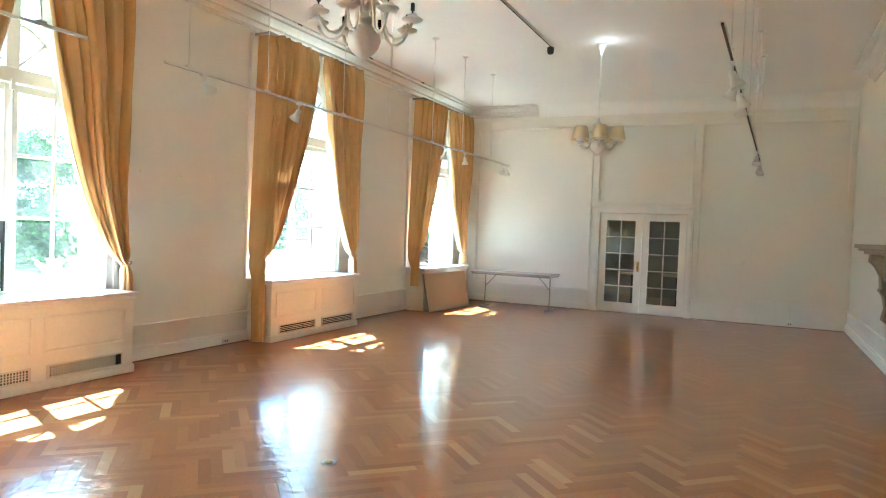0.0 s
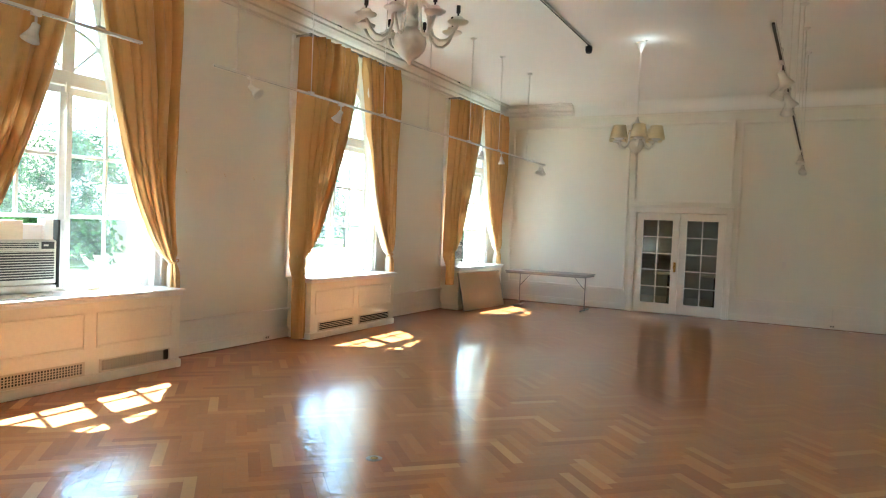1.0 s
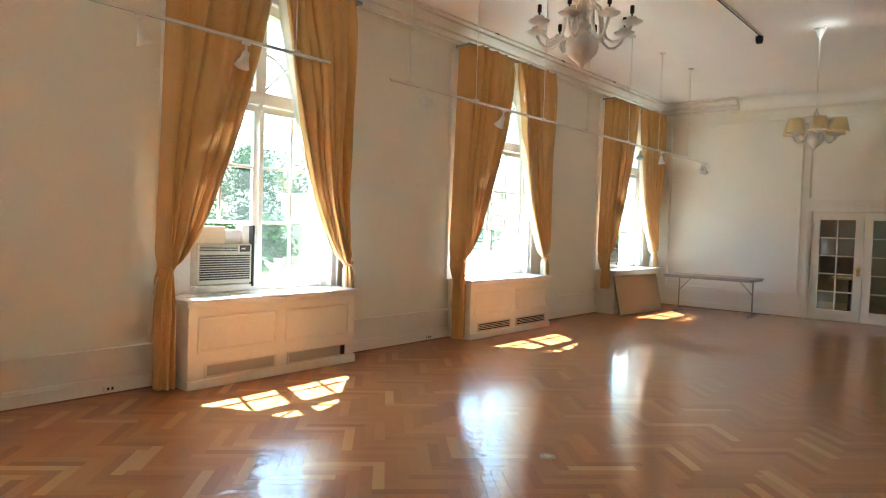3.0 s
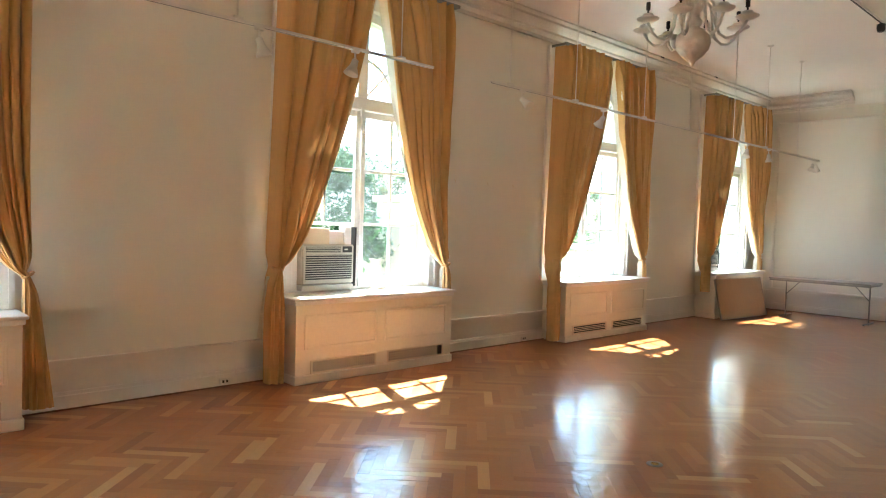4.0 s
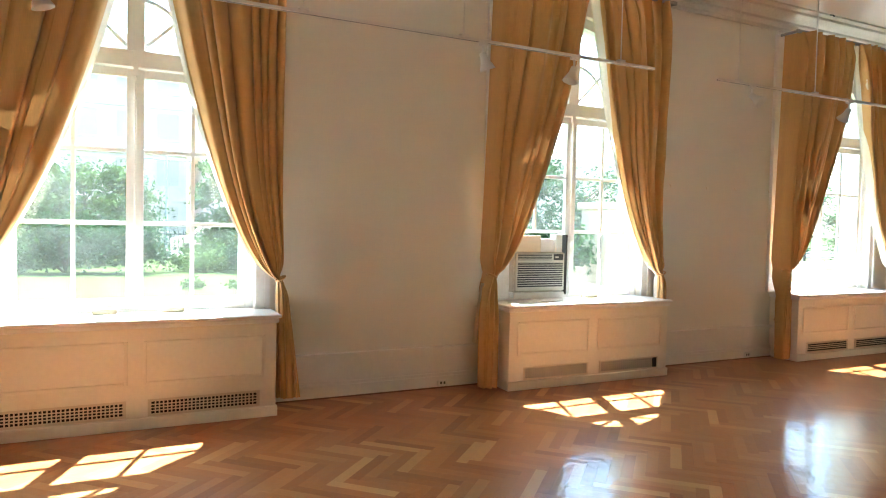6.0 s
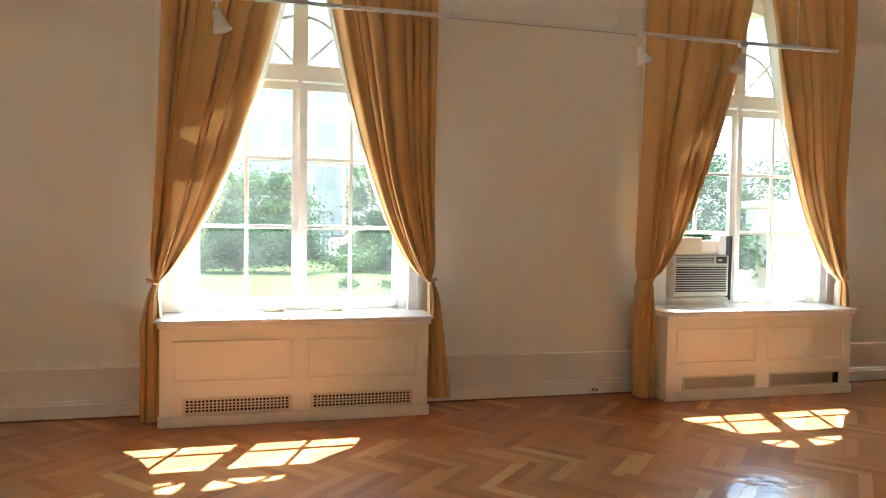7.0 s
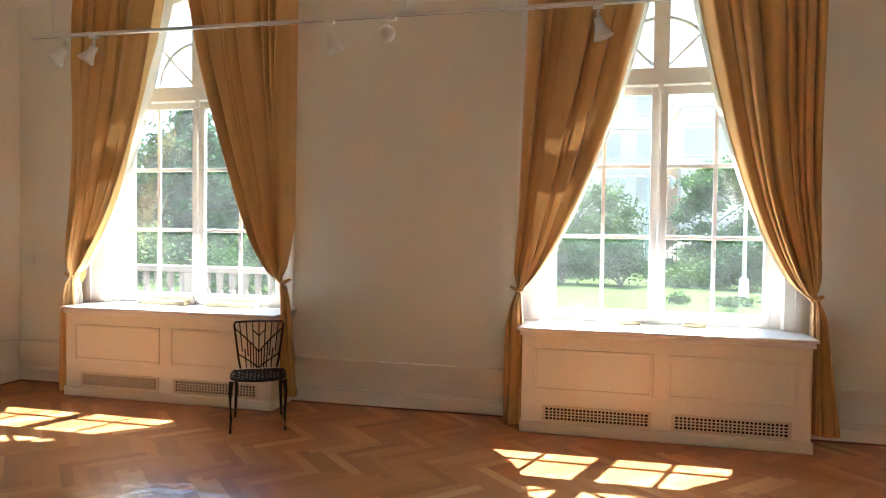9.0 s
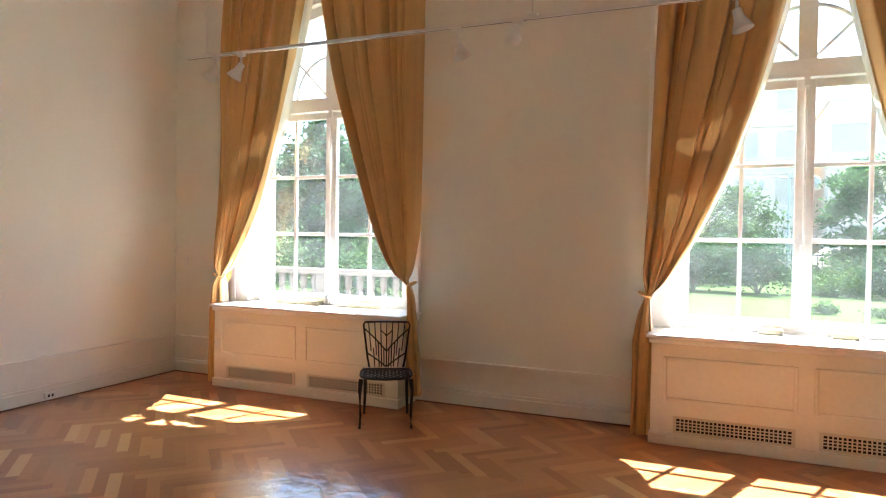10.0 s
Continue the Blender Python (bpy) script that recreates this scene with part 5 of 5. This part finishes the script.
def car(x, y, turn, paint):
    c = thing("car", x, y, GZ + 0.02, "dark saloon car parked on the street", "car", "parked cars", rz=turn)
    prof = [(-2.2, 0.35), (-2.2, 0.75), (-1.9, 0.92), (-1.3, 0.97), (-0.75, 1.42), (0.65, 1.45), (1.3, 1.0), (2.05, 0.88), (2.2, 0.7), (2.2, 0.35)]
    bm = bmesh.new()
    ra = [bm.verts.new((px, -0.85 if z < 1.1 else -0.68, z)) for px, z in prof]
    rb = [bm.verts.new((px, 0.85 if z < 1.1 else 0.68, z)) for px, z in prof]
    for i in range(len(prof)):
        j = (i + 1) % len(prof)
        bm.faces.new((ra[i], ra[j], rb[j], rb[i]))
    bm.faces.new(ra)
    bm.faces.new(rb[::-1])
    bmesh.ops.bevel(bm, geom=bm.edges[:], offset=0.05, segments=2, affect="EDGES")
    part("body", bm, paint, c)
    for sy in (-1, 1):
        part("side_window", boxed(-0.85, 0.85, min(sy * 0.70, sy * 0.80), max(sy * 0.70, sy * 0.80), 1.02, 1.36, bevel=0.03), BUILDING_GLASS, c)
        for wx in (-1.35, 1.35):
            bm = lathe(bmesh.new(), [(0.2, -0.1), (0.31, -0.1), (0.33, -0.05), (0.33, 0.05), (0.31, 0.1), (0.2, 0.1)], n=20)
            bmesh.ops.transform(bm, matrix=pose(wx, sy * 0.78, 0.33, 90, 0, 0), verts=bm.verts)
            w = part("tyre", bm, RUBBER, c)
            bm = lathe(bmesh.new(), [(0.05, -0.09), (0.2, -0.08), (0.2, 0.08), (0.05, 0.09)], n=16)
            bmesh.ops.transform(bm, matrix=pose(wx, sy * 0.79, 0.33, 90, 0, 0), verts=bm.verts)
            part("rim", bm, GREY_METAL, w)
    for sy in (-0.55, 0.55):
        part("headlight", boxed(2.16, 2.23, sy - 0.15, sy + 0.15, 0.62, 0.74, bevel=0.02), WHITE_METAL, c)


car(-7.5, 31.2, 0, CAR_PAINT)
car(4.5, 31.2, 0, FACADE_B)
car(9.8, 31.2, 180, CAR_PAINT)


def block(name, x0, x1, y, depth, storeys, wall, label, bays, fh=3.4, banded=False):
    b = thing(name, x0, y, GZ, label, "building", "buildings across the street")
    w, h = x1 - x0, storeys * fh + 1
    part("wall", boxed(0, w, 0, depth, 0, h), wall, b)
    part("parapet", boxed(-0.1, w + 0.1, -0.12, depth, h, h + 0.5), wall, b)
    half = w / bays / 2 - 0.12 if banded else 0.75
    wm = finish(boxed(-half, half, -0.05, 0.02, 0, 1.9), "pane", BUILDING_GLASS)
    fm = bmesh.new()
    for q in ((-half - 0.1, -half, 0, 1.9), (half, half + 0.1, 0, 1.9), (-half - 0.1, half + 0.1, -0.12, 0), (-half - 0.1, half + 0.1, 1.9, 2.0)):
        box(fm, q[0], q[1], -0.12, 0.02, q[2], q[3])
    fm = finish(fm, "window", wall)
    for s in range(storeys):
        part("string_course", boxed(-0.05, w + 0.05, -0.15, -0.002, s * fh + fh - 0.25, s * fh + fh), wall, b)
        for k in range(bays):
            o = new("window", fm)
            o.parent = b
            o.location = ((k + 0.5) * w / bays, 0, s * fh + 0.9)
            p = new("pane", wm)
            p.parent = o


block("apartment_building", -9.0, 4.5, 48, 14, 4, FACADE_B, "grey glass-fronted tower across the street", 5)
block("apartment_building", 5.5, 30.0, 46, 14, 3, FACADE, "pale banded building across the street", 7, banded=True)
block("apartment_building", -42.0, -12.0, 52, 14, 2, FACADE, "pale low building behind the trees", 9)
block("apartment_building", 33.0, 70.0, 46, 14, 2, FACADE_B, "grey building behind the trees", 9)


# ---- parquet floor ----
def parquet():
    """Oak strips in herringbone, ridges along the room."""
    L, w, t, e = 0.45, 0.075, 0.012, 0.0004
    corner = [(e, e, -t), (L - e, e, -t), (L - e, w - e, -t), (e, w - e, -t), (e, e, 0), (L - e, e, 0), (L - e, w - e, 0), (e, w - e, 0)]
    far_corner = [(0, 0, -t), (L, 0, -t), (L, w, -t), (0, w, -t), (0, 0, 0), (L, 0, 0), (L, w, 0), (0, w, 0)]
    quads = [(4, 5, 6, 7)] + [(a, (a + 1) % 4, (a + 1) % 4 + 4, a + 4) for a in range(4)]
    s = math.sqrt(0.5)
    places = []
    for k in range(-400, 400):
        for m in range(-40, 40):
            for turned in (0, 1):
                u0, v0 = k * w + m * L, k * w - m * L
                cu, cv = (u0 + L / 2, v0 + w / 2) if not turned else (u0 + w / 2, v0 + w + L / 2)
                x, y = (cu + cv) * s, (cu - cv) * s
                if X0 - 0.05 < x < X1 + 0.05 and YB - 0.05 < y < 0.05:
                    ou, ov = (u0, v0) if not turned else (u0 + w, v0 + w)
                    places.append((math.hypot(x - 2.0, y + 3.2), ou, ov, turned))
    places.sort()
    holder = tagged(new("floor_parquet"), "varnished oak herringbone parquet floor", "floor", kind="structure")
    me = bpy.data.meshes.new("strip")
    me.from_pydata(corner, [], quads)
    me.materials.append(FLOOR_PIECE)
    base = Matrix(((s, s, 0, 0), (s, -s, 0, 0), (0, 0, 1, 0), (0, 0, 0, 1)))
    flip = Matrix.Rotation(math.pi / 2, 4, "Z")
    verts, faces = [], []
    jit = random.Random(5)
    near = 0
    for d, ou, ov, turned in places:
        m = base @ Matrix.Translation((ou, ov, 0)) @ (flip if turned else Matrix())
        settled = max(0.0, min(1.0, (5.5 - d) / 3))
        a1, a2 = jit.gauss(0, 0.0012) * settled, jit.gauss(0, 0.003) * settled
        tilt = Matrix.Rotation(a1, 4, "Y") @ Matrix.Rotation(a2, 4, "X")
        dz = 0.0
        if near < 300:
            # the strip itself stays unmirrored: swap its long axis instead
            near += 1
            p = m @ Vector((L / 2, w / 2, 0))
            a = m.to_3x3() @ Vector((1, 0, 0))
            ob = new("strip", me)
            ob.parent = holder
            ob.matrix_basis = Matrix.Translation((p.x, p.y, dz)) @ Matrix.Rotation(math.atan2(a.y, a.x), 4, "Z") @ tilt @ Matrix.Translation((-L / 2, -w / 2, 0))
        else:
            n = len(verts)
            for c in far_corner:
                q = m @ Matrix.Translation((L / 2, w / 2, 0)) @ tilt @ Vector((c[0] - L / 2, c[1] - w / 2, c[2]))
                verts.append((q.x, q.y, q.z + dz))
            faces += [tuple(n + i for i in f[::-1]) for f in quads]
    big = bpy.data.meshes.new("strips")
    big.from_pydata(verts, [], faces)
    big.materials.append(FLOOR_STUFF)
    ob = new("strips", big)
    ob.parent = holder
    tagged(ob, "oak herringbone strips", kind="stuff")


parquet()
